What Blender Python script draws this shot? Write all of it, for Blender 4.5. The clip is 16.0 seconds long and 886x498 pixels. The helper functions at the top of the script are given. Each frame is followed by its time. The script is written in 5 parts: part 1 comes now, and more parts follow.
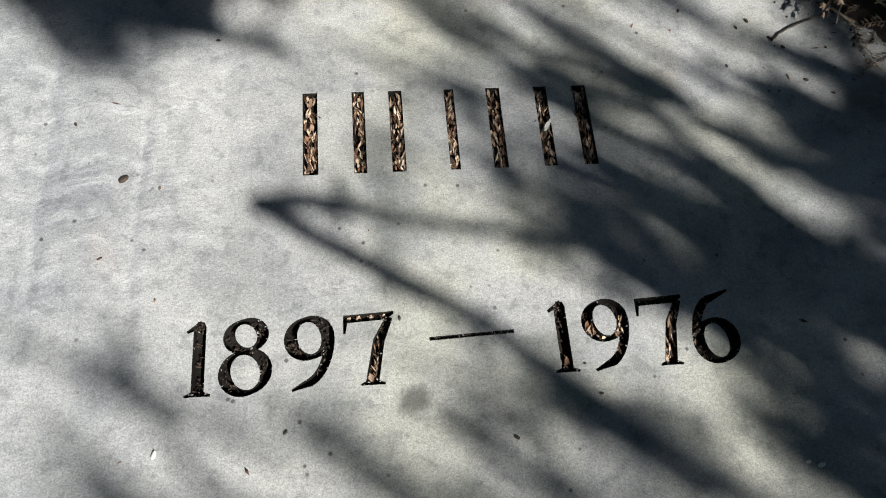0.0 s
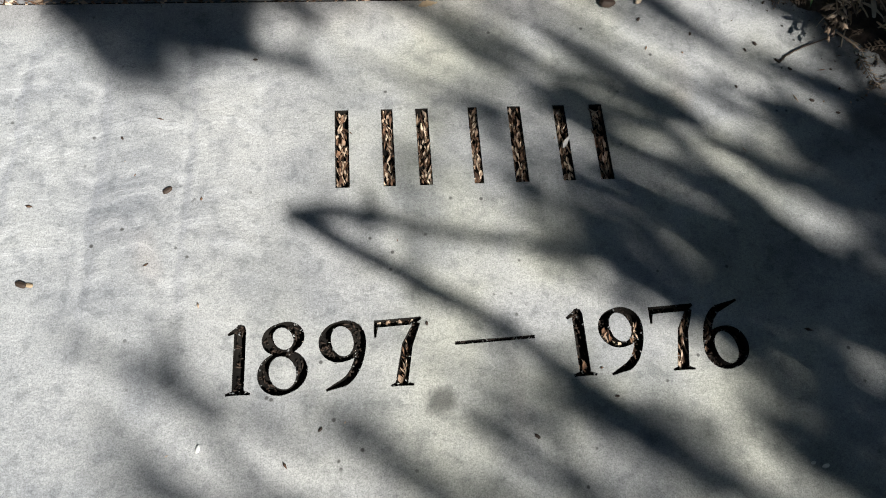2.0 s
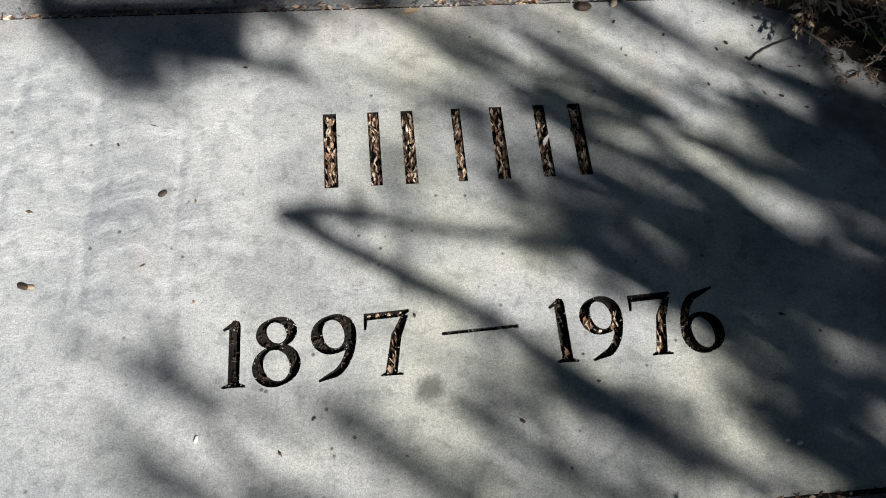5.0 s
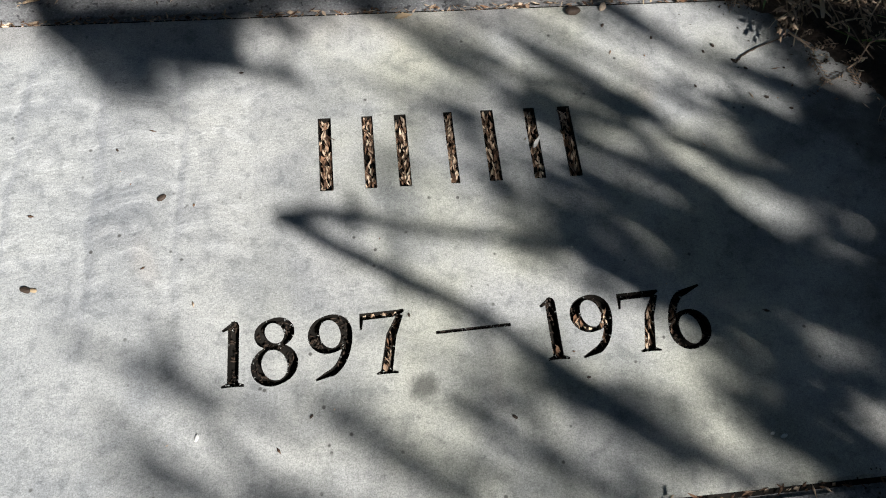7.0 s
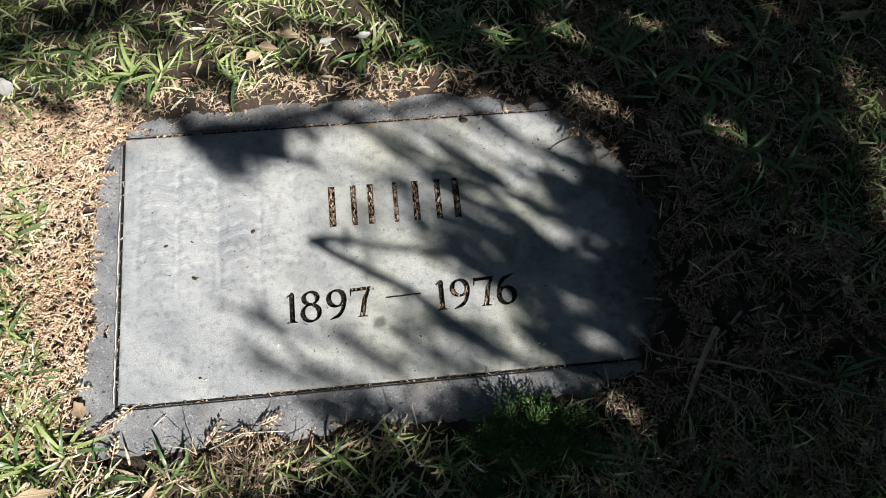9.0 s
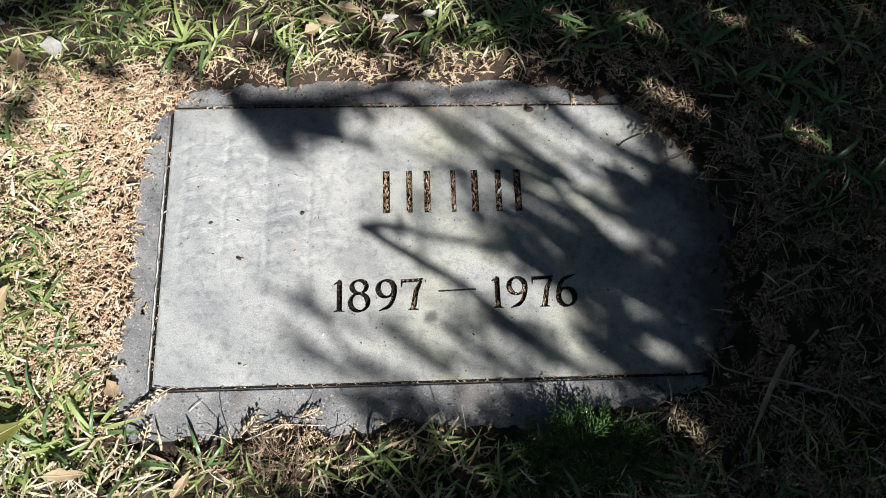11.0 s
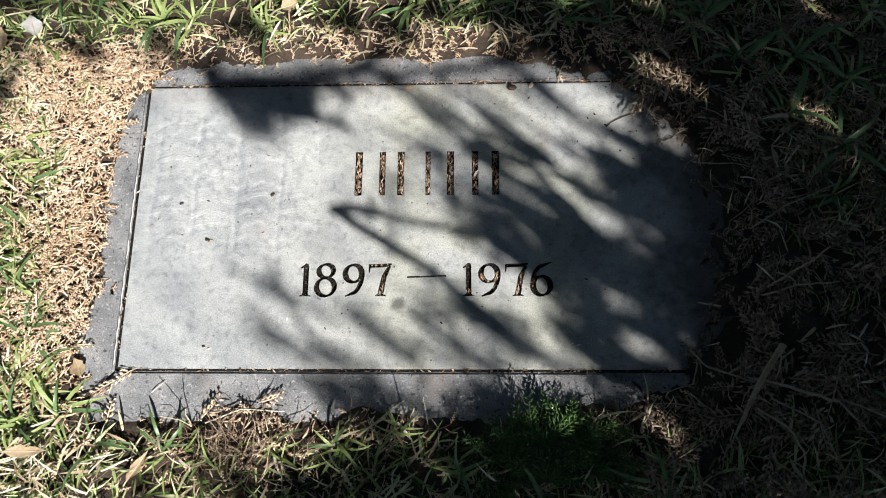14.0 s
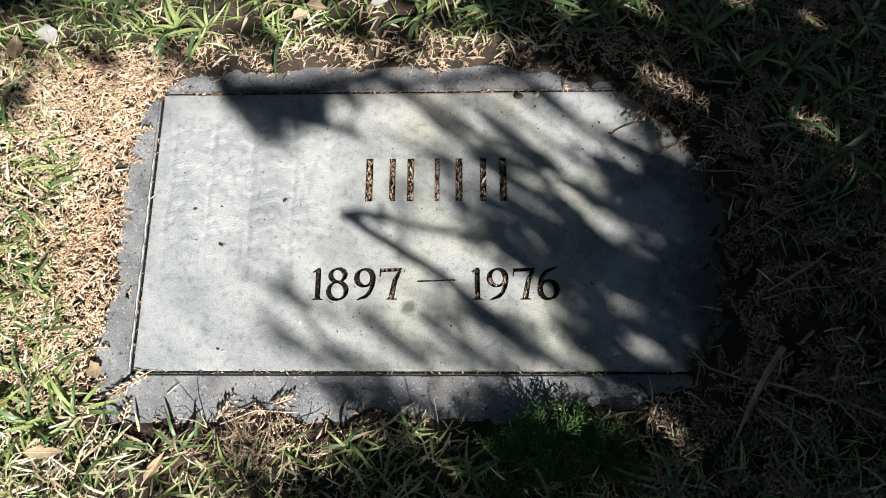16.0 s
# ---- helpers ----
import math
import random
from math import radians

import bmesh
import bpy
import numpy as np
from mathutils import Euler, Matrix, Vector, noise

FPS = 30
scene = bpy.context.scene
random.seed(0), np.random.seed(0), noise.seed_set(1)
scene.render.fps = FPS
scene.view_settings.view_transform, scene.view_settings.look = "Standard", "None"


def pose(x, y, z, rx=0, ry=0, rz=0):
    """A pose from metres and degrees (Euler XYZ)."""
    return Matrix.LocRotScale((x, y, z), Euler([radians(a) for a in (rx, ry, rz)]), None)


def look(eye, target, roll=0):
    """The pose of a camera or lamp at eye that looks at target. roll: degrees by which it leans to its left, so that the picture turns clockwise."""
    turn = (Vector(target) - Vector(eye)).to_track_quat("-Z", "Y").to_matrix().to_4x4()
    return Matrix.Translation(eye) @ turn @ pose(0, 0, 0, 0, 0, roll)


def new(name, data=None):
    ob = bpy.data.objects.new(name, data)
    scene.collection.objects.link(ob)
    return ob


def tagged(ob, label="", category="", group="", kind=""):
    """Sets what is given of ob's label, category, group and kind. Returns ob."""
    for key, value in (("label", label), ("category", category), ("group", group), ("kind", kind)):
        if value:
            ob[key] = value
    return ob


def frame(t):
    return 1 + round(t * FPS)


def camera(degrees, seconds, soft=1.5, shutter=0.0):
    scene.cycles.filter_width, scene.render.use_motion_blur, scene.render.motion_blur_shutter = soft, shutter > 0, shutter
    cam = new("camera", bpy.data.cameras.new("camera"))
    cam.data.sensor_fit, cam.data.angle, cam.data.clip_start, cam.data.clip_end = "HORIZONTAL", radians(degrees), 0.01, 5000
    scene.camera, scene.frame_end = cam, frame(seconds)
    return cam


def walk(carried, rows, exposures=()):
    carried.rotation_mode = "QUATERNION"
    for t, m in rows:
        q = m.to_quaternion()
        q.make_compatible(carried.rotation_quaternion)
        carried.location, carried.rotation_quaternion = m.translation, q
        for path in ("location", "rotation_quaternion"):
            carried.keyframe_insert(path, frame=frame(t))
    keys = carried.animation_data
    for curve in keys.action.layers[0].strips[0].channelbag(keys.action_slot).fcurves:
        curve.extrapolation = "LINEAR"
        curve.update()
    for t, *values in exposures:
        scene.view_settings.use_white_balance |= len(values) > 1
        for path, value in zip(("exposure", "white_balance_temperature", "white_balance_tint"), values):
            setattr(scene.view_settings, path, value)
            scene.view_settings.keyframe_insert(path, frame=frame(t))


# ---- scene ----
cam = camera(64.8, 16.0, soft=1.0)
PATH = [
    (0, (0.294, 0.01, 0.343), (0.473, 0.762, -1.502), 9.5),
    (0.5, (0.29, 0.011, 0.35), (0.467, 0.776, -1.489), 9.1),
    (1, (0.288, 0.007, 0.353), (0.462, 0.783, -1.482), 9.1),
    (1.5, (0.287, 0.004, 0.358), (0.454, 0.781, -1.477), 8.8),
    (2, (0.281, 0.003, 0.363), (0.447, 0.778, -1.473), 8.8),
    (2.5, (0.28, 0.001, 0.366), (0.442, 0.779, -1.47), 8.4),
    (3, (0.284, -0.004, 0.371), (0.45, 0.78, -1.462), 8.2),
    (3.5, (0.291, -0.008, 0.372), (0.459, 0.788, -1.455), 7.4),
    (4, (0.289, -0.009, 0.371), (0.462, 0.791, -1.453), 7.8),
    (6.5, (0.284, -0.015, 0.383), (0.468, 0.785, -1.442), 8.0),
    (7, (0.286, -0.014, 0.384), (0.475, 0.78, -1.442), 8.3),
    (7.5, (0.288, -0.012, 0.395), (0.478, 0.774, -1.434), 8.2),
    (7.6, (0.279, -0.023, 0.409), (0.486, 0.765, -1.418), 9.4),
    (7.7, (0.266, -0.036, 0.439), (0.472, 0.653, -1.428), 11.8),
    (7.8, (0.262, -0.049, 0.482), (0.473, 0.553, -1.413), 14.2),
    (7.9, (0.254, -0.053, 0.542), (0.465, 0.444, -1.384), 17.4),
    (8, (0.246, -0.055, 0.605), (0.442, 0.407, -1.331), 16.9),
    (8.1, (0.231, -0.06, 0.668), (0.429, 0.409, -1.266), 16.8),
    (8.2, (0.227, -0.066, 0.724), (0.401, 0.412, -1.21), 13.0),
    (8.3, (0.226, -0.074, 0.774), (0.379, 0.413, -1.16), 10.2),
    (8.4, (0.231, -0.09, 0.804), (0.374, 0.433, -1.121), 8.1),
    (8.5, (0.236, -0.087, 0.823), (0.381, 0.438, -1.102), 8.1),
    (8.6, (0.235, -0.093, 0.826), (0.408, 0.465, -1.087), 9.4),
    (9, (0.33, -0.087, 0.838), (0.473, 0.47, -1.077), 9.1),
    (9.5, (0.306, -0.102, 0.825), (0.449, 0.461, -1.089), 10.0),
    (10, (0.28, -0.091, 0.802), (0.418, 0.476, -1.112), 11.6),
    (12.3, (0.307, -0.044, 0.762), (0.345, 0.404, -1.186), 3.4),
    (12.5, (0.319, -0.036, 0.745), (0.355, 0.382, -1.21), 3.4),
    (13, (0.343, -0.037, 0.738), (0.371, 0.378, -1.218), 2.8),
    (13.5, (0.38, -0.057, 0.747), (0.34, 0.384, -1.204), -6.3),
    (14, (0.387, -0.065, 0.758), (0.309, 0.441, -1.175), -8.7),
    (14.5, (0.382, -0.061, 0.767), (0.296, 0.447, -1.165), -9.6),
    (15, (0.378, -0.058, 0.77), (0.301, 0.453, -1.162), -8.6),
    (15.5, (0.369, -0.056, 0.774), (0.309, 0.447, -1.161), -6.7),
    (16, (0.368, -0.067, 0.778), (0.313, 0.445, -1.154), -6.1),
]
walk(cam, [(t, look(eye, target, roll)) for t, eye, target, roll in PATH], [(0.0, 0.78), (7.5, 0.78), (9.0, 0.82), (10.2, 0.84), (12.5, 0.92), (16.0, 0.96)])

# ---- light ----
SUN_LEAN = Vector((0.55, -0.85, 1.0))          # from the stone towards the sun
world = bpy.data.worlds.new("sky")
scene.world = world
world.use_nodes = True
wn = world.node_tree
sky = wn.nodes.new("ShaderNodeTexSky")
sky.sky_type = "NISHITA"
sky.sun_disc = False
sky.ozone_density = 2.0
sky.dust_density = 0.3
sky.sun_elevation = math.atan2(1.0, math.hypot(0.55, 0.85))
sky.sun_rotation = math.atan2(0.55, -0.85)
wn.links.new(sky.outputs["Color"], wn.nodes["Background"].inputs["Color"])
wn.nodes["Background"].inputs["Strength"].default_value = 0.027
sun_data = bpy.data.lights.new("sun", "SUN")
sun_data.energy = 5.0
sun_data.angle = radians(0.53)
sun_data.color = (1.0, 0.975, 0.925)
sun = new("sun", sun_data)
sun.matrix_world = look(SUN_LEAN * 10, (0, 0, 0))

# ---- materials ----


def surface(name, colours, big=8.0, fine=300.0, fine_mix=0.3, bump=0.3, bump_depth=0.001, rough=0.8,
            island=0.0, through_light=0.0, spec=0.3, contrast=0.25):
    """A rough natural surface: blotches of the colours given, fine grain, relief, and pieces that differ from each other."""
    m = bpy.data.materials.new(name)
    m.use_nodes = True
    t = m.node_tree
    n, link = t.nodes, t.links
    b = n["Principled BSDF"]
    co = n.new("ShaderNodeTexCoord")
    blot = n.new("ShaderNodeTexNoise")
    blot.inputs["Scale"].default_value = big
    blot.inputs["Detail"].default_value = 5
    link.new(co.outputs["Object"], blot.inputs["Vector"])
    fac = blot.outputs["Fac"]
    if island:
        geo = n.new("ShaderNodeNewGeometry")
        mixf = n.new("ShaderNodeMix")
        mixf.inputs[0].default_value = island
        link.new(fac, mixf.inputs[2])
        link.new(geo.outputs["Random Per Island"], mixf.inputs[3])
        fac = mixf.outputs[0]
    ramp = n.new("ShaderNodeValToRGB")
    e = ramp.color_ramp.elements
    lo, hi = (0.5 - contrast, 0.5 + contrast) if not island else (0.12, 0.88)
    e[0].position, e[-1].position = lo, hi
    e[0].color, e[-1].color = (*colours[0], 1), (*colours[-1], 1)
    for i, c in enumerate(colours[1:-1]):
        s = e.new(lo + (hi - lo) * (i + 1) / (len(colours) - 1))
        s.color = (*c, 1)
    link.new(fac, ramp.inputs[0])
    grain = n.new("ShaderNodeTexNoise")
    grain.inputs["Scale"].default_value = fine
    grain.inputs["Detail"].default_value = 9
    grain.inputs["Roughness"].default_value = 0.72
    link.new(co.outputs["Object"], grain.inputs["Vector"])
    gr = n.new("ShaderNodeMapRange")
    gr.inputs[1].default_value, gr.inputs[2].default_value = 0.3, 0.7
    gr.inputs[3].default_value, gr.inputs[4].default_value = 1 - fine_mix, 1 + fine_mix
    link.new(grain.outputs["Fac"], gr.inputs[0])
    mul = n.new("ShaderNodeVectorMath")
    mul.operation = "SCALE"
    link.new(ramp.outputs[0], mul.inputs[0])
    link.new(gr.outputs[0], mul.inputs[3])
    link.new(mul.outputs[0], b.inputs["Base Color"])
    b.inputs["Roughness"].default_value = rough
    b.inputs["Specular IOR Level"].default_value = spec
    if bump:
        bp = n.new("ShaderNodeBump")
        bp.inputs["Strength"].default_value = bump
        bp.inputs["Distance"].default_value = bump_depth
        link.new(grain.outputs["Fac"], bp.inputs["Height"])
        link.new(bp.outputs[0], b.inputs["Normal"])
    if through_light:
        tr = n.new("ShaderNodeBsdfTranslucent")
        link.new(mul.outputs[0], tr.inputs[0])
        mx = n.new("ShaderNodeMixShader")
        mx.inputs[0].default_value = through_light
        link.new(b.outputs[0], mx.inputs[1])
        link.new(tr.outputs[0], mx.inputs[2])
        link.new(mx.outputs[0], n["Material Output"].inputs[0])
    return m


STONE = surface("stone", [(0.25, 0.258, 0.268), (0.36, 0.364, 0.362), (0.45, 0.45, 0.436)], 18, 520, 0.28, 0.8, 0.0007, 0.8, contrast=0.2)


def weather_stone(m):
    """Green algae bloom, pale rubbed ladders near one end, one dark stain and small pits."""
    t = m.node_tree
    n, link = t.nodes, t.links
    b = n["Principled BSDF"]
    colour = b.inputs["Base Color"].links[0].from_socket
    co = n["Texture Coordinate"].outputs["Object"]
    xyz = n.new("ShaderNodeSeparateXYZ")
    link.new(co, xyz.inputs[0])

    def math_node(kind, a, b_=None, c=None):
        q = n.new("ShaderNodeMath")
        q.operation = kind
        for i, val in enumerate((a, b_, c)):
            if val is None:
                continue
            if isinstance(val, (int, float)):
                q.inputs[i].default_value = val
            else:
                link.new(val, q.inputs[i])
        return q.outputs[0]

    def noise_of(scale, detail=4, stretch=(1, 1, 1)):
        mp = n.new("ShaderNodeMapping")
        mp.inputs["Scale"].default_value = stretch
        link.new(co, mp.inputs[0])
        q = n.new("ShaderNodeTexNoise")
        q.inputs["Scale"].default_value = scale
        q.inputs["Detail"].default_value = detail
        link.new(mp.outputs[0], q.inputs["Vector"])
        return q.outputs["Fac"]

    def ranged(fac, lo, hi, out_lo=0.0, out_hi=1.0):
        q = n.new("ShaderNodeMapRange")
        q.interpolation_type = "SMOOTHSTEP"
        for i, val in enumerate((lo, hi, out_lo, out_hi)):
            q.inputs[i + 1].default_value = val
        link.new(fac, q.inputs[0])
        return q.outputs[0]

    def tint(col, fac, rgb, mode="MIX"):
        q = n.new("ShaderNodeMixRGB")
        q.blend_type = mode
        link.new(fac, q.inputs[0])
        link.new(col, q.inputs[1])
        q.inputs[2].default_value = (*rgb, 1)
        return q.outputs[0]

    x, y = xyz.outputs[0], xyz.outputs[1]
    # algae, strongest across the middle
    mid = math_node("MULTIPLY", ranged(x, 0.16, 0.34), ranged(x, 0.62, 0.48))
    algae = math_node("MULTIPLY", mid, ranged(noise_of(11, 5), 0.38, 0.62))
    colour = tint(colour, math_node("MULTIPLY", algae, 0.7), (0.90, 0.90, 0.76), "MULTIPLY")
    # cool pale end
    colour = tint(colour, math_node("MULTIPLY", ranged(x, 0.26, 0.05), 0.7), (0.94, 0.97, 1.01), "MULTIPLY")
    # rubbed trowel tracks: four wavering columns, each crossed by shallow arched ripples
    wob = math_node("SUBTRACT", noise_of(16, 4), 0.5)
    wob_fine = math_node("SUBTRACT", noise_of(70, 3), 0.5)
    xw = math_node("ADD", x, math_node("ADD", math_node("MULTIPLY", wob, 0.022), math_node("MULTIPLY", wob_fine, 0.008)))
    column = math_node("FRACT", math_node("DIVIDE", math_node("SUBTRACT", xw, 0.016), 0.049))
    off = math_node("ABSOLUTE", math_node("SUBTRACT", column, 0.5))
    arch = math_node("MULTIPLY", math_node("MULTIPLY", off, off), 0.030)
    yw = math_node("ADD", math_node("ADD", y, arch), math_node("ADD", math_node("MULTIPLY", wob, 0.014), math_node("MULTIPLY", wob_fine, 0.010)))
    coarse = ranged(math_node("SINE", math_node("MULTIPLY", yw, 390.0)), -0.4, 1.0)
    fine_rung = ranged(math_node("SINE", math_node("MULTIPLY", yw, 1450.0)), -0.6, 1.0)
    broken = ranged(noise_of(46, 4), 0.42, 0.62)
    rungs = math_node("MULTIPLY", math_node("ADD", math_node("MULTIPLY", coarse, 0.75), math_node("MULTIPLY", fine_rung, 0.25)), math_node("ADD", math_node("MULTIPLY", broken, 0.8), 0.2))
    ridge = math_node("MULTIPLY", ranged(off, 0.44, 0.49), ranged(noise_of(30, 3), 0.36, 0.56))
    zone = math_node("MULTIPLY", math_node("MULTIPLY", ranged(x, 0.235, 0.19), ranged(x, 0.004, 0.022)), math_node("MULTIPLY", ranged(y, 0.06, 0.19), ranged(y, 0.315, 0.285)))
    rub = math_node("MULTIPLY", math_node("ADD", math_node("MULTIPLY", rungs, 1.0), math_node("MULTIPLY", ridge, 0.45)), zone)
    colour = tint(colour, math_node("MULTIPLY", rub, 0.32), (0.66, 0.665, 0.675))
    # dark side of each ridge: shade put into the colour beside it
    ridge_shade = math_node("MULTIPLY", math_node("MULTIPLY", ranged(column, 0.05, 0.09), ranged(column, 0.20, 0.12)), zone)
    colour = tint(colour, math_node("MULTIPLY", ridge_shade, 0.38), (0.66, 0.67, 0.72), "MULTIPLY")
    # brown wash by the upper edge
    wash = math_node("MULTIPLY", ranged(math_node("ADD", y, math_node("MULTIPLY", wob, 0.05)), 0.300, 0.335), ranged(x, 0.50, 0.35))
    colour = tint(colour, math_node("MULTIPLY", wash, 0.5), (0.80, 0.74, 0.70), "MULTIPLY")
    # dirt worked into the buried end, with its deep shade put into the colour
    dirt_shade = math_node("ADD", x, math_node("ADD", math_node("MULTIPLY", wob, 0.16), math_node("MULTIPLY", wob_fine, 0.08)))
    colour = tint(colour, math_node("MULTIPLY", ranged(dirt_shade, 0.55, 0.66), 0.85), (0.07, 0.062, 0.055))
    # stain
    dx, dy = math_node("SUBTRACT", x, 0.307), math_node("SUBTRACT", y, 0.071)
    far = math_node("SQRT", math_node("ADD", math_node("MULTIPLY", dx, dx), math_node("MULTIPLY", dy, dy)))
    far = math_node("ADD", far, math_node("MULTIPLY", math_node("SUBTRACT", noise_of(130, 3), 0.5), 0.008))
    colour = tint(colour, math_node("MULTIPLY", ranged(far, 0.012, 0.003), 0.8), (0.06, 0.06, 0.055))
    # faint rusty runs
    colour = tint(colour, math_node("MULTIPLY", ranged(noise_of(15, 2, (1, 0.6, 1)), 0.62, 0.75), 0.35), (1.0, 0.86, 0.78), "MULTIPLY")
    # dark mottling and pits
    colour = tint(colour, math_node("MULTIPLY", ranged(noise_of(120, 6), 0.50, 0.68), 0.42), (0.58, 0.60, 0.60), "MULTIPLY")
    # cloudy weathering
    cloud = noise_of(30, 8)
    cloud.node.inputs["Roughness"].default_value = 0.68
    colour = tint(colour, math_node("MULTIPLY", ranged(cloud, 0.46, 0.66), 0.55), (0.66, 0.67, 0.70), "MULTIPLY")
    patchy = noise_of(9, 6)
    colour = tint(colour, math_node("MULTIPLY", ranged(patchy, 0.50, 0.66), 0.45), (0.74, 0.75, 0.79), "MULTIPLY")
    # sand grain, light and dark
    sand = noise_of(1250, 2)
    colour = tint(colour, math_node("MULTIPLY", ranged(sand, 0.48, 0.66), 0.5), (0.50, 0.50, 0.51), "MULTIPLY")
    colour = tint(colour, math_node("MULTIPLY", ranged(sand, 0.46, 0.30), 0.4), (1.5, 1.5, 1.48), "MULTIPLY")
    vor = n.new("ShaderNodeTexVoronoi")
    vor.inputs["Scale"].default_value = 95
    link.new(co, vor.inputs["Vector"])
    pit = math_node("MULTIPLY", ranged(vor.outputs["Distance"], 0.14, 0.06), ranged(noise_of(33, 2), 0.54, 0.62))
    colour = tint(colour, math_node("MULTIPLY", pit, 0.85), (0.05, 0.048, 0.045))
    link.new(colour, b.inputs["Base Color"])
    # broad uneven dressing of the face
    bump = b.inputs["Normal"].links[0].from_node
    second = n.new("ShaderNodeBump")
    second.inputs["Strength"].default_value = 0.22
    second.inputs["Distance"].default_value = 0.003
    rough_face = noise_of(90, 9)
    rough_face.node.inputs["Roughness"].default_value = 0.7
    relief = math_node("ADD", rough_face, math_node("MULTIPLY", rub, 0.6))
    link.new(relief, second.inputs["Height"])
    link.new(bump.outputs[0], second.inputs["Normal"])
    link.new(second.outputs[0], b.inputs["Normal"])


weather_stone(STONE)
COLLAR = surface("collar_concrete", [(0.13, 0.132, 0.142), (0.20, 0.203, 0.212), (0.28, 0.28, 0.285)], 26, 620, 0.62, 0.9, 0.0012, 0.8, contrast=0.2)


def speckle(m):
    """Pale sand grains and dark pores in the concrete, with brown soil washed over it in places."""
    t = m.node_tree
    n, link = t.nodes, t.links
    b = n["Principled BSDF"]
    colour = b.inputs["Base Color"].links[0].from_socket
    co = n["Texture Coordinate"].outputs["Object"]
    for kind, scale, lo, hi, rgb, amount in (("grain", 330, 0.62, 0.70, (0.42, 0.42, 0.42), 0.8), ("pore", 240, 0.62, 0.70, (0.035, 0.035, 0.04), 0.8), ("wash", 13, 0.52, 0.68, (0.15, 0.122, 0.104), 0.45)):
        q = n.new("ShaderNodeTexNoise")
        q.inputs["Scale"].default_value = scale
        q.inputs["Detail"].default_value = 5 if kind == "wash" else 2
        shift = n.new("ShaderNodeVectorMath")
        shift.inputs[1].default_value = (scale, 3.1, 0)
        link.new(co, shift.inputs[0])
        link.new(shift.outputs[0], q.inputs["Vector"])
        r = n.new("ShaderNodeMapRange")
        for i, val in enumerate((lo, hi, 0.0, amount)):
            r.inputs[i + 1].default_value = val
        link.new(q.outputs["Fac"], r.inputs[0])
        mx = n.new("ShaderNodeMixRGB")
        link.new(r.outputs[0], mx.inputs[0])
        link.new(colour, mx.inputs[1])
        mx.inputs[2].default_value = (*rgb, 1)
        colour = mx.outputs[0]
    link.new(colour, b.inputs["Base Color"])


speckle(COLLAR)
GRIME = surface("carving_grime", [(0.006, 0.0055, 0.005), (0.022, 0.019, 0.016)], 60, 500, 0.5, 0.6, 0.001, 0.9, spec=0.1)
SOIL = surface("soil", [(0.022, 0.016, 0.012), (0.06, 0.043, 0.033), (0.12, 0.085, 0.063)], 20, 350, 0.5, 1.0, 0.004, 0.95)
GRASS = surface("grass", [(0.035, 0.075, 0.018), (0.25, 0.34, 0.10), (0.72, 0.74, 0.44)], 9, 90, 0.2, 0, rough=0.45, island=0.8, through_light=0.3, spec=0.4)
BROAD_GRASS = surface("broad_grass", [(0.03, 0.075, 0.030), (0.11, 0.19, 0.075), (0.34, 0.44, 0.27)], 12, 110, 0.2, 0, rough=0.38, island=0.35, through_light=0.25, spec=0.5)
STRAW = surface("dry_grass", [(0.24, 0.165, 0.10), (0.55, 0.45, 0.31), (0.80, 0.73, 0.58)], 9, 120, 0.25, 0, rough=0.6, island=0.7, through_light=0.15)
CEDAR = surface("dry_cedar", [(0.32, 0.18, 0.105), (0.70, 0.52, 0.36), (0.86, 0.77, 0.63)], 12, 200, 0.25, 0, rough=0.7, island=0.5, through_light=0.1)
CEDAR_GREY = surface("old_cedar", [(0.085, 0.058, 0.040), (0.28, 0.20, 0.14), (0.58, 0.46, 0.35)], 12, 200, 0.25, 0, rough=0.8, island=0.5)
CEDAR_GREEN = surface("green_cedar", [(0.035, 0.085, 0.022), (0.10, 0.18, 0.05)], 15, 200, 0.25, 0, rough=0.5, island=0.5, through_light=0.2)
FLAKE = surface("bark_flakes", [(0.04, 0.022, 0.015), (0.22, 0.125, 0.075), (0.70, 0.57, 0.43)], 60, 400, 0.3, 0.4, 0.001, 0.8, island=0.7)
DEAD_LEAF = surface("dead_leaf", [(0.32, 0.22, 0.13), (0.50, 0.40, 0.27)], 40, 300, 0.2, 0.3, 0.001, 0.6, through_light=0.15)
PALE_LEAF = surface("pale_leaf", [(0.42, 0.41, 0.39), (0.60, 0.59, 0.57)], 40, 300, 0.15, 0.3, 0.001, 0.5, through_light=0.1)
YELLOW_LEAF = surface("yellow_leaf", [(0.10, 0.12, 0.025), (0.20, 0.19, 0.05)], 30, 300, 0.15, 0.3, 0.001, 0.45, through_light=0.25)
TWIG = surface("twig_bark", [(0.20, 0.155, 0.11), (0.42, 0.35, 0.27)], 60, 400, 0.3, 0.6, 0.001, 0.85)
DRY_WOOD = surface("dry_wood", [(0.22, 0.165, 0.115), (0.36, 0.28, 0.20), (0.50, 0.41, 0.31)], 70, 500, 0.35, 0.6, 0.001, 0.8)
PALE_STRAW = surface("pale_stalk", [(0.50, 0.45, 0.36), (0.68, 0.64, 0.55)], 30, 300, 0.2, 0.3, 0.001, 0.6)
CHIP = surface("white_chip", [(0.6, 0.6, 0.58), (0.75, 0.75, 0.72)], 80, 500, 0.1, 0.3, 0.001, 0.6)
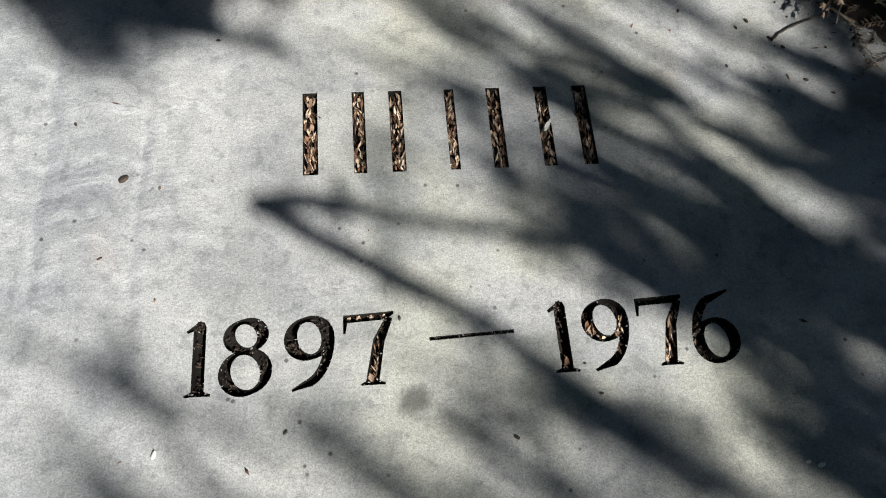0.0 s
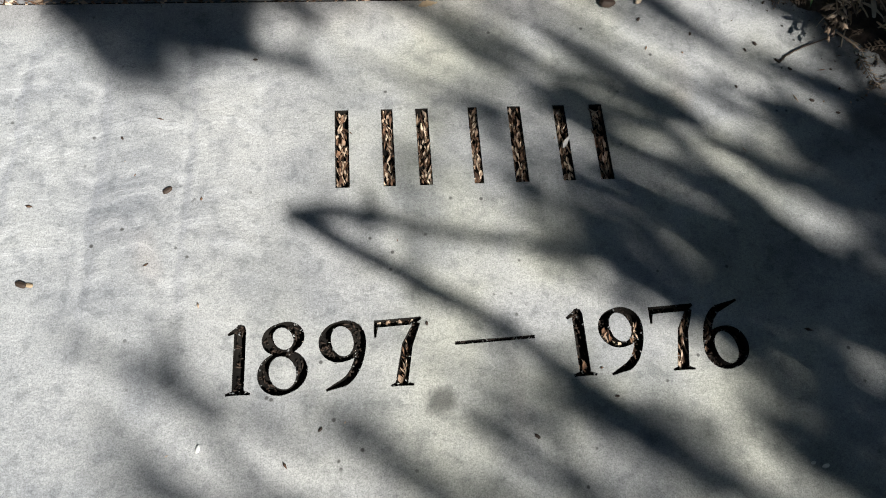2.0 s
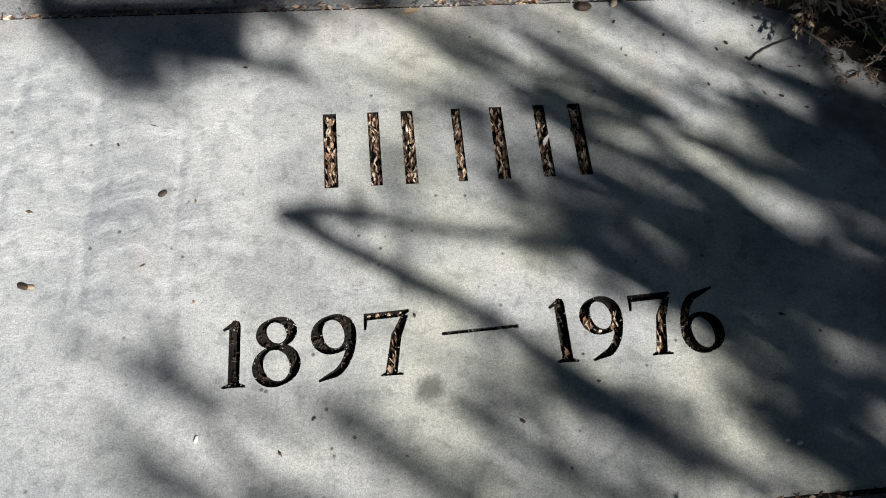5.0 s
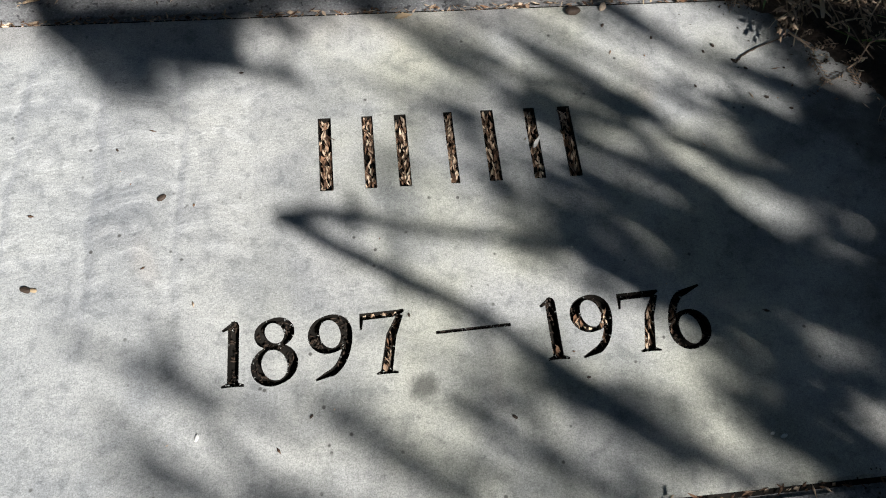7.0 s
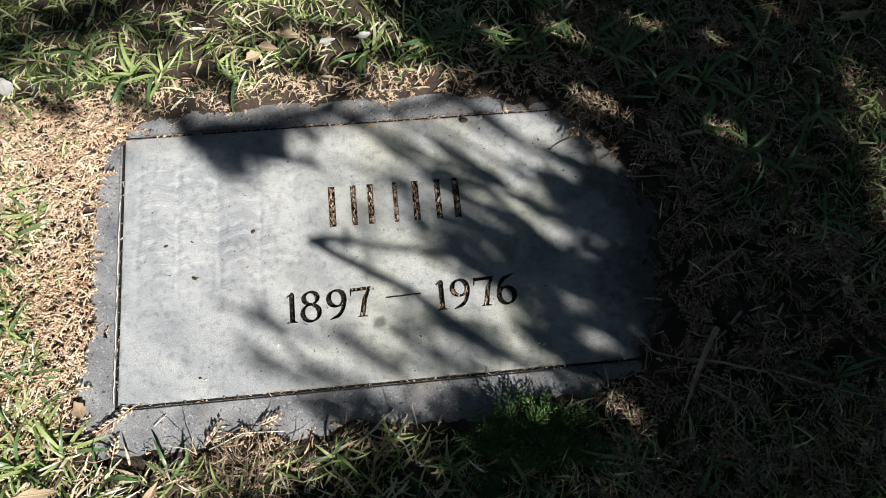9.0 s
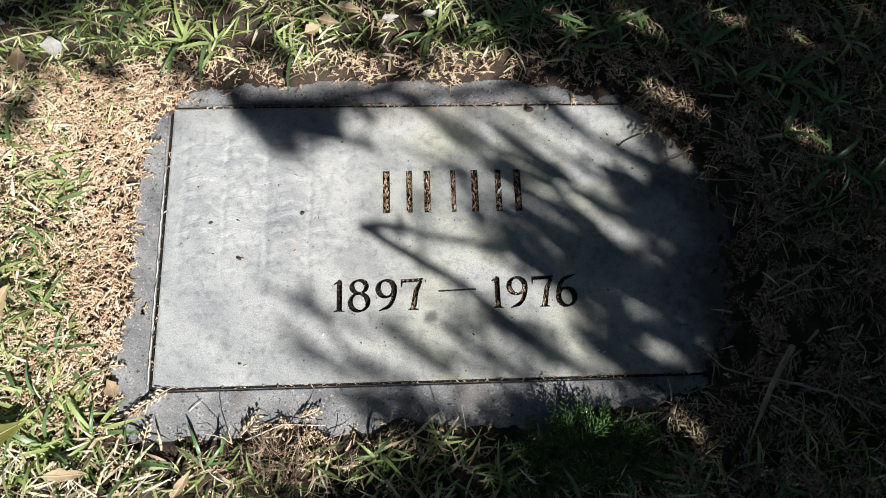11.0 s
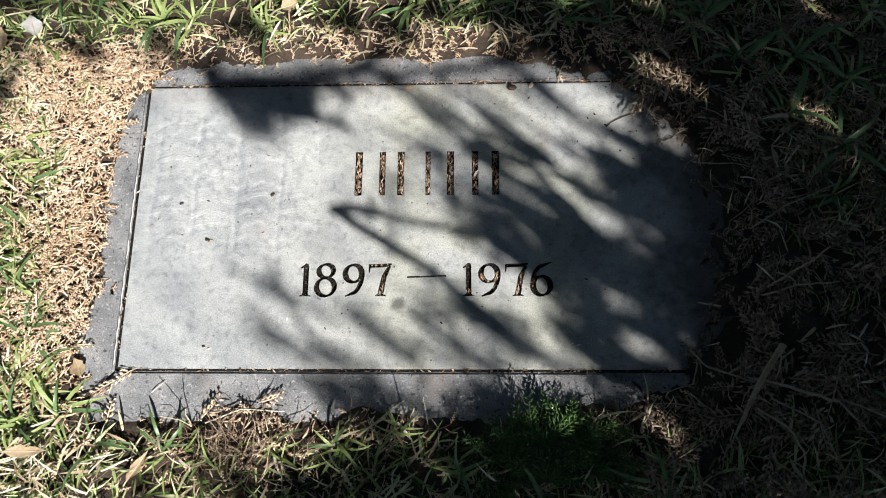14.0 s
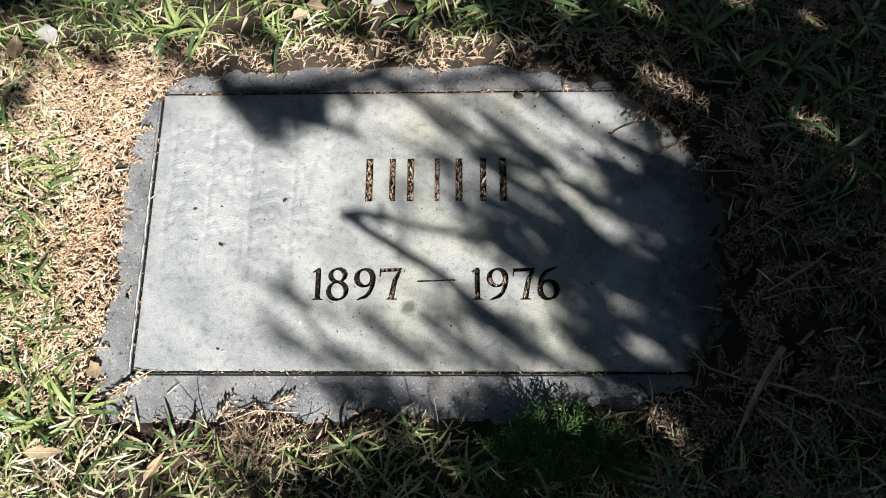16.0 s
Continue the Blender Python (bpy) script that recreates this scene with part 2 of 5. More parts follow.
SEED = surface("seed_shell", [(0.018, 0.013, 0.010), (0.075, 0.05, 0.036)], 80, 500, 0.2, 0.3, 0.001, 0.6)
NEEDLES = surface("tree_foliage", [(0.02, 0.045, 0.015), (0.05, 0.09, 0.03)], 5, 100, 0.2, 0, rough=0.55, island=0.5)
BARK = surface("tree_bark", [(0.07, 0.05, 0.04), (0.17, 0.12, 0.09)], 8, 60, 0.4, 1.0, 0.01, 0.9)

# ---- mesh helpers ----
rng = np.random.default_rng(7)


def raw_mesh(name, verts, faces, material=None, smooth=False):
    me = bpy.data.meshes.new(name)
    verts, faces = np.asarray(verts, dtype=np.float32), np.asarray(faces, dtype=np.int32)
    k = faces.shape[1]
    me.vertices.add(len(verts))
    me.vertices.foreach_set("co", verts.ravel())
    me.loops.add(faces.size)
    me.loops.foreach_set("vertex_index", faces.ravel())
    me.polygons.add(len(faces))
    me.polygons.foreach_set("loop_start", np.arange(0, faces.size, k, dtype=np.int32))
    me.polygons.foreach_set("loop_total", np.full(len(faces), k, dtype=np.int32))
    if smooth:
        me.polygons.foreach_set("use_smooth", np.ones(len(faces), dtype=bool))
    me.update(calc_edges=True)
    me.validate()
    if material:
        me.materials.append(material)
    return me


def part(name, data, material, parent, label=""):
    if isinstance(data, bmesh.types.BMesh):
        me = bpy.data.meshes.new(name)
        data.to_mesh(me)
        data.free()
        data = me
    if material and not data.materials:
        data.materials.append(material)
    ob = new(name, data)
    ob.parent = parent
    return tagged(ob, label) if label else ob


def tube(points, radii, sides=6):
    """Vertices and triangles of a closed tapering tube along the points."""
    pts = np.asarray(points, dtype=float)
    radii = np.broadcast_to(np.asarray(radii, dtype=float), (len(pts),))
    way = np.gradient(pts, axis=0)
    way /= np.linalg.norm(way, axis=1)[:, None] + 1e-12
    ref = np.where(np.abs(way[:, 2:3]) > 0.9, (1.0, 0, 0), (0, 0, 1.0))
    u = np.cross(way, ref)
    u /= np.linalg.norm(u, axis=1)[:, None] + 1e-12
    w = np.cross(way, u)
    a = np.arange(sides) * 2 * np.pi / sides
    ring = pts[:, None] + radii[:, None, None] * (np.cos(a)[None, :, None] * u[:, None] + np.sin(a)[None, :, None] * w[:, None])
    verts = ring.reshape(-1, 3)
    faces = []
    for i in range(len(pts) - 1):
        for j in range(sides):
            p, q = i * sides + j, i * sides + (j + 1) % sides
            faces += [(p, q, q + sides), (p, q + sides, p + sides)]
    for j in range(1, sides - 1):
        faces += [(0, j + 1, j), (len(verts) - sides, len(verts) - sides + j, len(verts) - sides + j + 1)]
    return verts, np.array(faces)


def joined(pieces):
    vs, fs, k = [], [], 0
    for v, f in pieces:
        vs.append(v)
        fs.append(np.asarray(f) + k)
        k += len(v)
    return np.concatenate(vs), np.concatenate(fs)


def turns(yaw, tilt, lean, scale):
    """N rotation matrices with their scale: yaw about z after tilt about y and lean about x."""
    cy, sy, ct, st, cl, sl = np.cos(yaw), np.sin(yaw), np.cos(tilt), np.sin(tilt), np.cos(lean), np.sin(lean)
    z, o = np.zeros_like(cy), np.ones_like(cy)
    a = np.stack([np.stack([cy, -sy, z], -1), np.stack([sy, cy, z], -1), np.stack([z, z, o], -1)], 1)
    b = np.stack([np.stack([ct, z, st], -1), np.stack([z, o, z], -1), np.stack([-st, z, ct], -1)], 1)
    c = np.stack([np.stack([o, z, z], -1), np.stack([z, cl, -sl], -1), np.stack([z, sl, cl], -1)], 1)
    return a @ b @ c * np.asarray(scale)[:, None, None]


def scattered(templates, places, rot):
    """Copies of the templates, one a place, chosen in turn, joined into one set of vertices and triangles."""
    out = []
    for k, (v, f) in enumerate(templates):
        pick = slice(k, None, len(templates))
        p, r = places[pick], rot[pick]
        if not len(p):
            continue
        vv = np.einsum("nij,vj->nvi", r, v) + p[:, None]
        ff = f[None] + (np.arange(len(p)) * len(v))[:, None, None]
        out.append((vv.reshape(-1, 3), ff.reshape(-1, 3)))
    return joined(out)


def blade(length, width, bend, steps=4, fold=0.25):
    """A grass leaf along +x that rises and bends over: a shallow gutter in cross section."""
    s = np.linspace(0, 1, steps + 1)
    ang = radians(65) - bend * s
    x = np.concatenate([[0], np.cumsum(np.cos(ang[:-1]) * length / steps)])
    z = np.concatenate([[0], np.cumsum(np.sin(ang[:-1]) * length / steps)])
    w = width * 0.5 * np.clip(1.15 * (1 - s ** 2.2), 0.04, 1) * (0.6 + 0.4 * np.minimum(1, s * 4))
    v = []
    for i in range(steps + 1):
        v += [(x[i], -w[i], z[i] + fold * w[i]), (x[i], 0, z[i]), (x[i], w[i], z[i] + fold * w[i])]
    f = []
    for i in range(steps):
        a = i * 3
        f += [(a, a + 3, a + 4), (a, a + 4, a + 1), (a + 1, a + 4, a + 5), (a + 1, a + 5, a + 2)]
    return np.array(v), np.array(f)


def spindle(a, b, r):
    """A small three-sided leaflet from a to b, thickest near its middle."""
    a, b = np.asarray(a, float), np.asarray(b, float)
    d = b - a
    u = np.cross(d, (0, 0, 1.0))
    u /= np.linalg.norm(u) + 1e-12
    m = a + 0.45 * d
    up = np.array((0, 0, 1.0))
    v = np.array([a, m + u * r, m - u * r, m + up * r * 0.7, b])
    f = [(0, 1, 3), (0, 3, 2), (0, 2, 1), (4, 3, 1), (4, 2, 3), (4, 1, 2)]
    return v, np.array(f)


def cedar_spray(length, rows, seed, reach=0.32, thick=1.0):
    """A flat frond of scale leaves: a bent midrib with alternate leaflets."""
    r = np.random.default_rng(seed)
    bend, arch = r.uniform(-0.5, 0.5), r.uniform(0.0, 0.35)
    s = np.linspace(0, 1, rows + 1)
    rib = np.stack([length * s, length * bend * s ** 2 * 0.4, length * arch * (s - s ** 2)], -1)
    pieces = [tube(rib[::2], np.linspace(0.0011, 0.0005, len(rib[::2])), 3)]
    for i in range(1, rows + 1):
        side = 1 if i % 2 else -1
        size = length * reach * (1 - 0.6 * s[i]) * r.uniform(0.7, 1.2)
        tip = rib[i] + (size * 0.75, side * size * 0.75, r.uniform(-0.2, 0.3) * size)
        pieces.append(spindle(rib[i], tip, r.uniform(0.0012, 0.0021) * thick))
        if size > 0.008:
            mid = (rib[i] + tip) / 2
            pieces.append(spindle(mid, mid + (size * 0.45, side * size * 0.05, 0), 0.001 * thick))
    return joined(pieces)


def curl_leaf(length, width, curl, steps=6, tip=1.0, seed=0):
    """A dry leaf: pointed, torn at the rim, folded along its rib and curled, with a thickness."""
    r = np.random.default_rng(seed)
    torn = 1 + 0.28 * r.uniform(-1, 1, (steps + 1, 5))
    torn[:, 2] = 1
    sway, twist = r.uniform(-0.15, 0.15), r.uniform(-0.6, 0.6)
    v = []
    for side in (0.0, -0.0005):
        for i in range(steps + 1):
            s = i / steps
            w = width * 0.5 * (math.sin(math.pi * min(0.985, 0.03 + s * 0.955)) ** 0.8) * (1.25 - 0.7 * tip * s)
            for k, j in enumerate((-1, -0.5, 0, 0.5, 1)):
                y = w * j * torn[i, k] + sway * length * (s - 0.5) ** 2
                z = curl * w * abs(j) * 0.9 + twist * (s - 0.5) * w * j + curl * length * 0.5 * (s - 0.5) ** 2 + r.uniform(-1, 1) * 0.0005 + side
                v.append((length * (s - 0.5), y, z))
    f = []
    n = (steps + 1) * 5
    for i in range(steps):
        for j in range(4):
            a = i * 5 + j
            f += [(a, a + 5, a + 6), (a, a + 6, a + 1)]
            f += [(n + a, n + a + 6, n + a + 5), (n + a, n + a + 1, n + a + 6)]
    return np.array(v), np.array(f)


def scrap(length, r0, seed):
    """A short curled scrap of dry scale leaf."""
    r = np.random.default_rng(seed)
    turn, a, p = r.uniform(-1.1, 1.1), 0.0, np.zeros(3)
    pts = [p.copy()]
    for k in range(4):
        p = p + np.array((math.cos(a), math.sin(a), r.uniform(-0.25, 0.25))) * length / 4
        a += turn / 4
        pts.append(p.copy())
    return tube(pts, r0 * np.array((0.55, 1.0, 1.1, 0.8, 0.3)) * r.uniform(0.8, 1.2, 5), 4)


# ---- the marker: a slab in a mitred collar ----
SLAB_W, SLAB_H, GAP, EDGE = 0.672, 0.338, 0.0044, 0.052
marker = tagged(new("grave_marker"), "flat grey stone grave marker with carved dark figures, set in turf", "grave marker")

cutters = bpy.data.collections.new("cutters")
grooves = []


def cut(points, widths, closed=False, depth=0.0058):
    """A tapering groove along the points; it takes stone away from the slab."""
    p = np.asarray(points, float)
    wd = np.broadcast_to(np.asarray(widths, float), (len(p),)) / 2
    grooves.append((p, wd, depth, closed))
    if closed:
        way = np.roll(p, -1, 0) - np.roll(p, 1, 0)
    else:
        way = np.gradient(p, axis=0)
    way /= np.linalg.norm(way, axis=1)[:, None]
    nrm = np.stack([-way[:, 1], way[:, 0]], -1)
    bm = bmesh.new()
    rings = []
    for i in range(len(p)):
        top, low = nrm[i] * wd[i] * 1.10, nrm[i] * wd[i] * 0.88
        rings.append([bm.verts.new((*(p[i] + top), 0.003)), bm.verts.new((*(p[i] - top), 0.003)),
                      bm.verts.new((*(p[i] - low), -depth)), bm.verts.new((*(p[i] + low), -depth))])
    n = len(p)
    for i in range(n if closed else n - 1):
        a, b = rings[i], rings[(i + 1) % n]
        for j in range(4):
            bm.faces.new((a[j], a[(j + 1) % 4], b[(j + 1) % 4], b[j]))
    if not closed:
        bm.faces.new(rings[0][::-1])
        bm.faces.new(rings[-1])
    bmesh.ops.recalc_face_normals(bm, faces=bm.faces)
    me = bpy.data.meshes.new("cutter")
    bm.to_mesh(me)
    bm.free()
    cutters.objects.link(bpy.data.objects.new("cutter", me))


def arc(cx, cy, rx, ry, a0, a1, n=20):
    a = np.radians(np.linspace(a0, a1, n))
    return np.stack([cx + rx * np.cos(a), cy + ry * np.sin(a)], -1)


BASE, TALL = 0.080, 0.037


def figure_1(x):
    cut([(x, BASE + 0.0005), (x, BASE + TALL * 0.92), (x + 0.0004, BASE + TALL)], [0.0060, 0.0060, 0.0032])
    cut([(x - 0.0062, BASE), (x - 0.003, BASE + 0.0008), (x + 0.003, BASE + 0.0008), (x + 0.0062, BASE)], [0.0012, 0.0022, 0.0022, 0.0012])
    cut([(x + 0.0012, BASE + TALL - 0.001), (x - 0.0062, BASE + TALL * 0.86)], [0.0036, 0.0014])


def figure_7(x):
    cut([(x + 0.0005, BASE + TALL - 0.0030), (x + 0.0200, BASE + TALL - 0.0022), (x + 0.0245, BASE + TALL - 0.0006)], [0.0040, 0.0040, 0.0016])
    cut([(x + 0.0005, BASE + TALL - 0.001), (x - 0.0006, BASE + TALL - 0.0105)], [0.0028, 0.0012])
    cut([(x + 0.0222, BASE + TALL - 0.003), (x + 0.0165, BASE + 0.022), (x + 0.0125, BASE + 0.001)], [0.0036, 0.0056, 0.0064])
    cut([(x + 0.0070, BASE + 0.0002), (x + 0.010, BASE + 0.001), (x + 0.0155, BASE + 0.001), (x + 0.0190, BASE + 0.0002)], [0.001, 0.0022, 0.0022, 0.001])


def figure_8(x):
    for cy, rx, ry in ((BASE + 0.0285, 0.0082, 0.0075), (BASE + 0.0102, 0.0100, 0.0102)):
        p = arc(x, cy, rx, ry, 0, 360, 33)[:-1]
        w = 0.0024 + 0.0037 * np.abs(np.cos(np.radians(np.linspace(0, 360, 33)[:-1] - 20))) ** 1.5
        cut(p, w, True)


def figure_9(x):
    p = arc(x, BASE + 0.0255, 0.0092, 0.0098, 0, 360, 33)[:-1]
    cut(p, 0.0026 + 0.0040 * np.abs(np.cos(np.radians(np.linspace(0, 360, 33)[:-1] - 15))) ** 1.5, True)
    tail = np.concatenate([arc(x - 0.004, BASE + 0.0255, 0.0140, 0.0235, 0, -70, 14), [(x - 0.0085, BASE - 0.0004)]])
    cut(tail, np.concatenate([np.linspace(0.0052, 0.0042, 14), [0.0012]]))


def figure_6(x):
    p = arc(x, BASE + 0.0112, 0.0095, 0.0105, 0, 360, 33)[:-1]
    cut(p, 0.0026 + 0.0040 * np.abs(np.cos(np.radians(np.linspace(0, 360, 33)[:-1] - 15))) ** 1.5, True)
    tail = np.concatenate([arc(x + 0.004, BASE + 0.0112, 0.0140, 0.0235, 180, 110, 14), [(x + 0.0115, BASE + TALL + 0.001)]])
    cut(tail, np.concatenate([np.linspace(0.0052, 0.0042, 14), [0.0012]]))


figure_1(0.2030)
figure_8(0.2255)
figure_9(0.2565)
figure_7(0.2745)
cut([(0.3165, 0.1012), (0.3600, 0.1026)], 0.0019, depth=0.003)
figure_1(0.3850)
figure_9(0.4080)
figure_7(0.4265)
figure_6(0.4655)

figure_grooves = list(grooves)
# plain upright bars stand for the letters of the upper line
UPPER = ((0.2580, 0.0082), (0.2855, 0.0070), (0.3070, 0.0076), (0.3385, 0.0056), (0.3645, 0.0080), (0.3930, 0.0072), (0.4165, 0.0080))
for x, w in UPPER:
    cut([(x, 0.1975), (x, 0.2510)], w, depth=0.005)


def box_bm(x0, x1, y0, y1, z0, z1):
    bm = bmesh.new()
    bmesh.ops.create_cube(bm, size=1.0)
    for v in bm.verts:
        v.co = Vector(((x0 + x1) / 2 + v.co.x * (x1 - x0), (y0 + y1) / 2 + v.co.y * (y1 - y0), (z0 + z1) / 2 + v.co.z * (z1 - z0)))
    return bm


slab_bm = box_bm(0.0, SLAB_W, 0.0, SLAB_H, -0.08, 0.0)
bmesh.ops.bevel(slab_bm, geom=[e for e in slab_bm.edges if max(v.co.z for v in e.verts) > -0.01], offset=0.0018, segments=2, affect="EDGES")
rough_me = bpy.data.meshes.new("slab")
slab_bm.to_mesh(rough_me)
slab_bm.free()
slab = new("slab", rough_me)
carve = slab.modifiers.new("carve", "BOOLEAN")
carve.operand_type = "COLLECTION"
carve.collection = cutters
carve.operation = "DIFFERENCE"
carve.solver = "EXACT"
done = bpy.data.meshes.new_from_object(slab.evaluated_get(bpy.context.evaluated_depsgraph_get()))
slab.modifiers.clear()
slab.data = done
done.materials.clear()
done.materials.append(STONE)
done.materials.append(GRIME)
for poly in done.polygons:
    c = poly.center
    inside = 0.01 < c.x < SLAB_W - 0.01 and 0.01 < c.y < SLAB_H - 0.01
    poly.material_index = 1 if inside and -0.02 < c.z < -0.0002 else 0
for o in list(cutters.objects):
    bpy.data.objects.remove(o)
bpy.data.collections.remove(cutters)
slab.parent = marker
tagged(slab, "light grey weathered stone slab with carved figures")


def collar_strip(corners, name="border_strip"):
    """One mitred strip of the collar, seen from above as four corners, with worn upper edges."""
    bm = bmesh.new()
    low = [bm.verts.new((x, y, -0.08)) for x, y in corners]
    top = [bm.verts.new((x, y, -0.0015)) for x, y in corners]
    bm.faces.new(low[::-1])
    face = bm.faces.new(top)
    for i in range(4):
        j = (i + 1) % 4
        bm.faces.new((low[i], low[j], top[j], top[i]))
    bmesh.ops.bevel(bm, geom=list(face.edges), offset=0.0025, segments=2, affect="EDGES")
    bmesh.ops.recalc_face_normals(bm, faces=bm.faces)
    return part(name, bm, COLLAR, marker, "dark grey concrete edging strip")


x0, x1, y0, y1 = -GAP, SLAB_W + GAP, -0.0030, SLAB_H + 0.0032
X0, X1, Y0, Y1 = x0 - EDGE, x1 + EDGE, y0 - EDGE - 0.004, y1 + 0.036
m = 0.0012
collar_strip([(X0 + m, Y0), (X1 - m, Y0), (x1 - m, y0), (x0 + m, y0)])
collar_strip([(x0 + m, y1), (x1 - m, y1), (X1 - m, Y1), (X0 + m, Y1)])
collar_strip([(X0, Y0 + m), (x0, y0 + m), (x0, y1 - m), (X0, Y1 - m)])
collar_strip([(x1, y0 + m), (X1, Y0 + m), (X1, Y1 - m), (x1, y1 - m)])

# packed dirt in the joint, a little below the faces
for name, bx in (("joint_fill", (x0, x1, y0, 0.0)), ("joint_fill", (x0, x1, SLAB_H, y1)), ("joint_fill", (x0, 0.0, 0.0, SLAB_H)), ("joint_fill", (SLAB_W, x1, 0.0, SLAB_H))):
    part(name, box_bm(*bx, -0.06, -0.0042), GRIME, marker, "dark dirt packed in the joint")

# a broken pale strip along the joint: the collar's sunlit arris put into colour
for y_lo, y_hi in ((0.004, 0.060), (0.064, 0.118), (0.124, 0.150), (0.156, 0.232), (0.240, 0.256)):
    k = max(4, int((y_hi - y_lo) / 0.006))
    t = np.linspace(0, 1, k)
    line = np.stack([x0 - 0.0006 + 0.0005 * np.sin(t * k * 1.9 + y_lo * 90), y_lo + (y_hi - y_lo) * t, np.full(k, -0.0012)], -1)
    part("lit_arris", raw_mesh("lit_arris", *tube(line, 0.0009 * (0.7 + 0.3 * np.sin(t * k * 2.7)) * np.where((t == 0) | (t == 1), 0.4, 1), 5), CHIP, True), CHIP, marker, "thin pale strip standing for the collar's sunlit arris")

# ---- ground ----


def open_stone(x, y):
    """How far a place lies outside the part of the marker that soil and litter leave bare (negative: on bare stone)."""
    x, y = np.asarray(x, float), np.asarray(y, float)
    wob = 0.0026 * np.sin(x * 61 + 2.3 * np.sin(y * 43)) + 0.0020 * np.sin(y * 97 + 1.7 * np.sin(x * 71)) + 0.0014 * np.sin(y * 231 + 1.5 * np.sin(x * 177))
    wob = wob * np.where(x > 0.52, 2.2, 1.0)
    left = np.interp(y, [-0.06, -0.05, -0.02, 0.03, 0.09, 0.15, 0.22, 0.28, 0.32, 0.345, 0.37], [-0.02, -0.030, -0.044, -0.048, -0.032, -0.036, -0.036, -0.034, -0.022, -0.004, 0.03])
    right = np.interp(y, [-0.05, -0.03, 0.0, 0.06, 0.14, 0.21, 0.245, 0.293, 0.336, 0.357, 0.38], [0.565, 0.590, 0.620, 0.655, 0.664, 0.660, 0.645, 0.606, 0.566, 0.540, 0.50])
    low = np.interp(x, [-0.03, 0.02, 0.096, 0.105, 0.15, 0.186, 0.24, 0.266, 0.30, 0.36, 0.42, 0.46, 0.51, 0.60], [-0.058, -0.058, -0.058, -0.044, -0.042, -0.056, -0.056, -0.044, -0.046, -0.057, -0.055, -0.044, -0.036, -0.03])
    high = np.interp(x, [-0.01, 0.02, 0.11, 0.21, 0.32, 0.42, 0.50, 0.54, 0.57], [0.350, 0.364, 0.368, 0.375, 0.371, 0.374, 0.356, 0.355, 0.335])
    return np.maximum(np.maximum(left - x, x - right), np.maximum(low - y, y - high)) + wob


def rise(x, y):
    """Height of the soil: heaped a little over the marker's rim, hollow below the marker."""
    x, y = np.asarray(x, float), np.asarray(y, float)
    lump = 0.003 * np.sin(x * 31 + 1.3 * np.sin(y * 23)) * np.cos(y * 37 + 0.8) + 0.002 * np.sin(x * 83 + y * 71)
    out = open_stone(x, y)
    edge = np.clip(out / 0.04, 0, 1)
    grit = 0.0012 * np.sin(x * 517 + 2 * np.sin(y * 411)) * np.sin(y * 463 + 1.4 * np.sin(x * 389))
    return np.where(out < -0.02, -0.06, np.interp(out, [-0.02, -0.004, 0.0, 0.01], [-0.012, -0.003, -0.0008, 0.0012]) + grit * (out > -0.006) + 0.004 * edge + (0.003 + lump) * edge)


def axis(lo, hi, step):
    far = np.array([0.1, 0.3, 0.8, 2, 5, 12, 30, 80, 200])
    return np.concatenate([lo - far[::-1], np.arange(lo, hi + step / 2, step), hi + far])


gx, gy = axis(-0.3, 1.1, 0.0035), axis(-0.3, 0.65, 0.0035)
GX, GY = np.meshgrid(gx, gy)
gv = np.stack([GX, GY, rise(GX, GY)], -1).reshape(-1, 3)
nx = len(gx)
ii, jj = np.meshgrid(np.arange(nx - 1), np.arange(len(gy) - 1))
a = (jj * nx + ii).ravel()
gf = np.stack([a, a + 1, a + nx + 1, a + nx], -1)
tagged(new("ground", raw_mesh("ground", gv, gf, SOIL, True)), "brown soil under turf and dry litter", "ground", kind="structure")


def spots(n, x_lo, x_hi, y_lo, y_hi, keep=None, margin=0.0):
    """Random places on the soil around the stone; keep(x, y) gives the share that stays."""
    x, y = rng.uniform(x_lo, x_hi, n), rng.uniform(y_lo, y_hi, n)
    ok = open_stone(x, y) > margin
    if keep is not None:
        ok &= rng.uniform(0, 1, n) < keep(x, y)
    x, y = x[ok], y[ok]
    return np.stack([x, y, np.maximum(rise(x, y), -0.001)], -1)


def stuff(name, v, f, material, label, category, smooth=False):
    return tagged(new(name, raw_mesh(name, v, f, material, smooth)), label, category, kind="stuff")


def patch(x, y, scale, seed):
    return 0.5 + 0.5 * np.sin(x * scale + 2.1 * np.sin(y * scale * 0.8 + seed) + seed) * np.cos(y * scale * 1.1 + seed * 1.7)


# ---- turf and litter ----
def fall(x, lo, hi):
    return np.clip((np.asarray(x) - lo) / (np.asarray(hi) - lo), 0, 1)


def litter_share(x, y):
    left = fall(x, -0.150 - 0.06 * fall(y, 0.24, 0.34), -0.095 - 0.06 * fall(y, 0.24, 0.34)) * (x < 0.03) * fall(y, -0.05, 0.03) * fall(y, 0.405, 0.375)
    top = np.maximum(0.30 * fall(y, 0.43, 0.395), 0.75 * (patch(x, y, 24, 9) > 0.62) * (y > 0.39)) * (x < 0.62)
    low = np.where((x > -0.02) & (x < 0.26), 0.85, 0.4) * (y < 0.0)
    return np.clip(np.maximum(np.maximum(left, top), low) * (0.45 + 0.55 * patch(x, y, 45, 1)) + 0.35 * patch(x, y, 26, 1) ** 2, 0, 1)


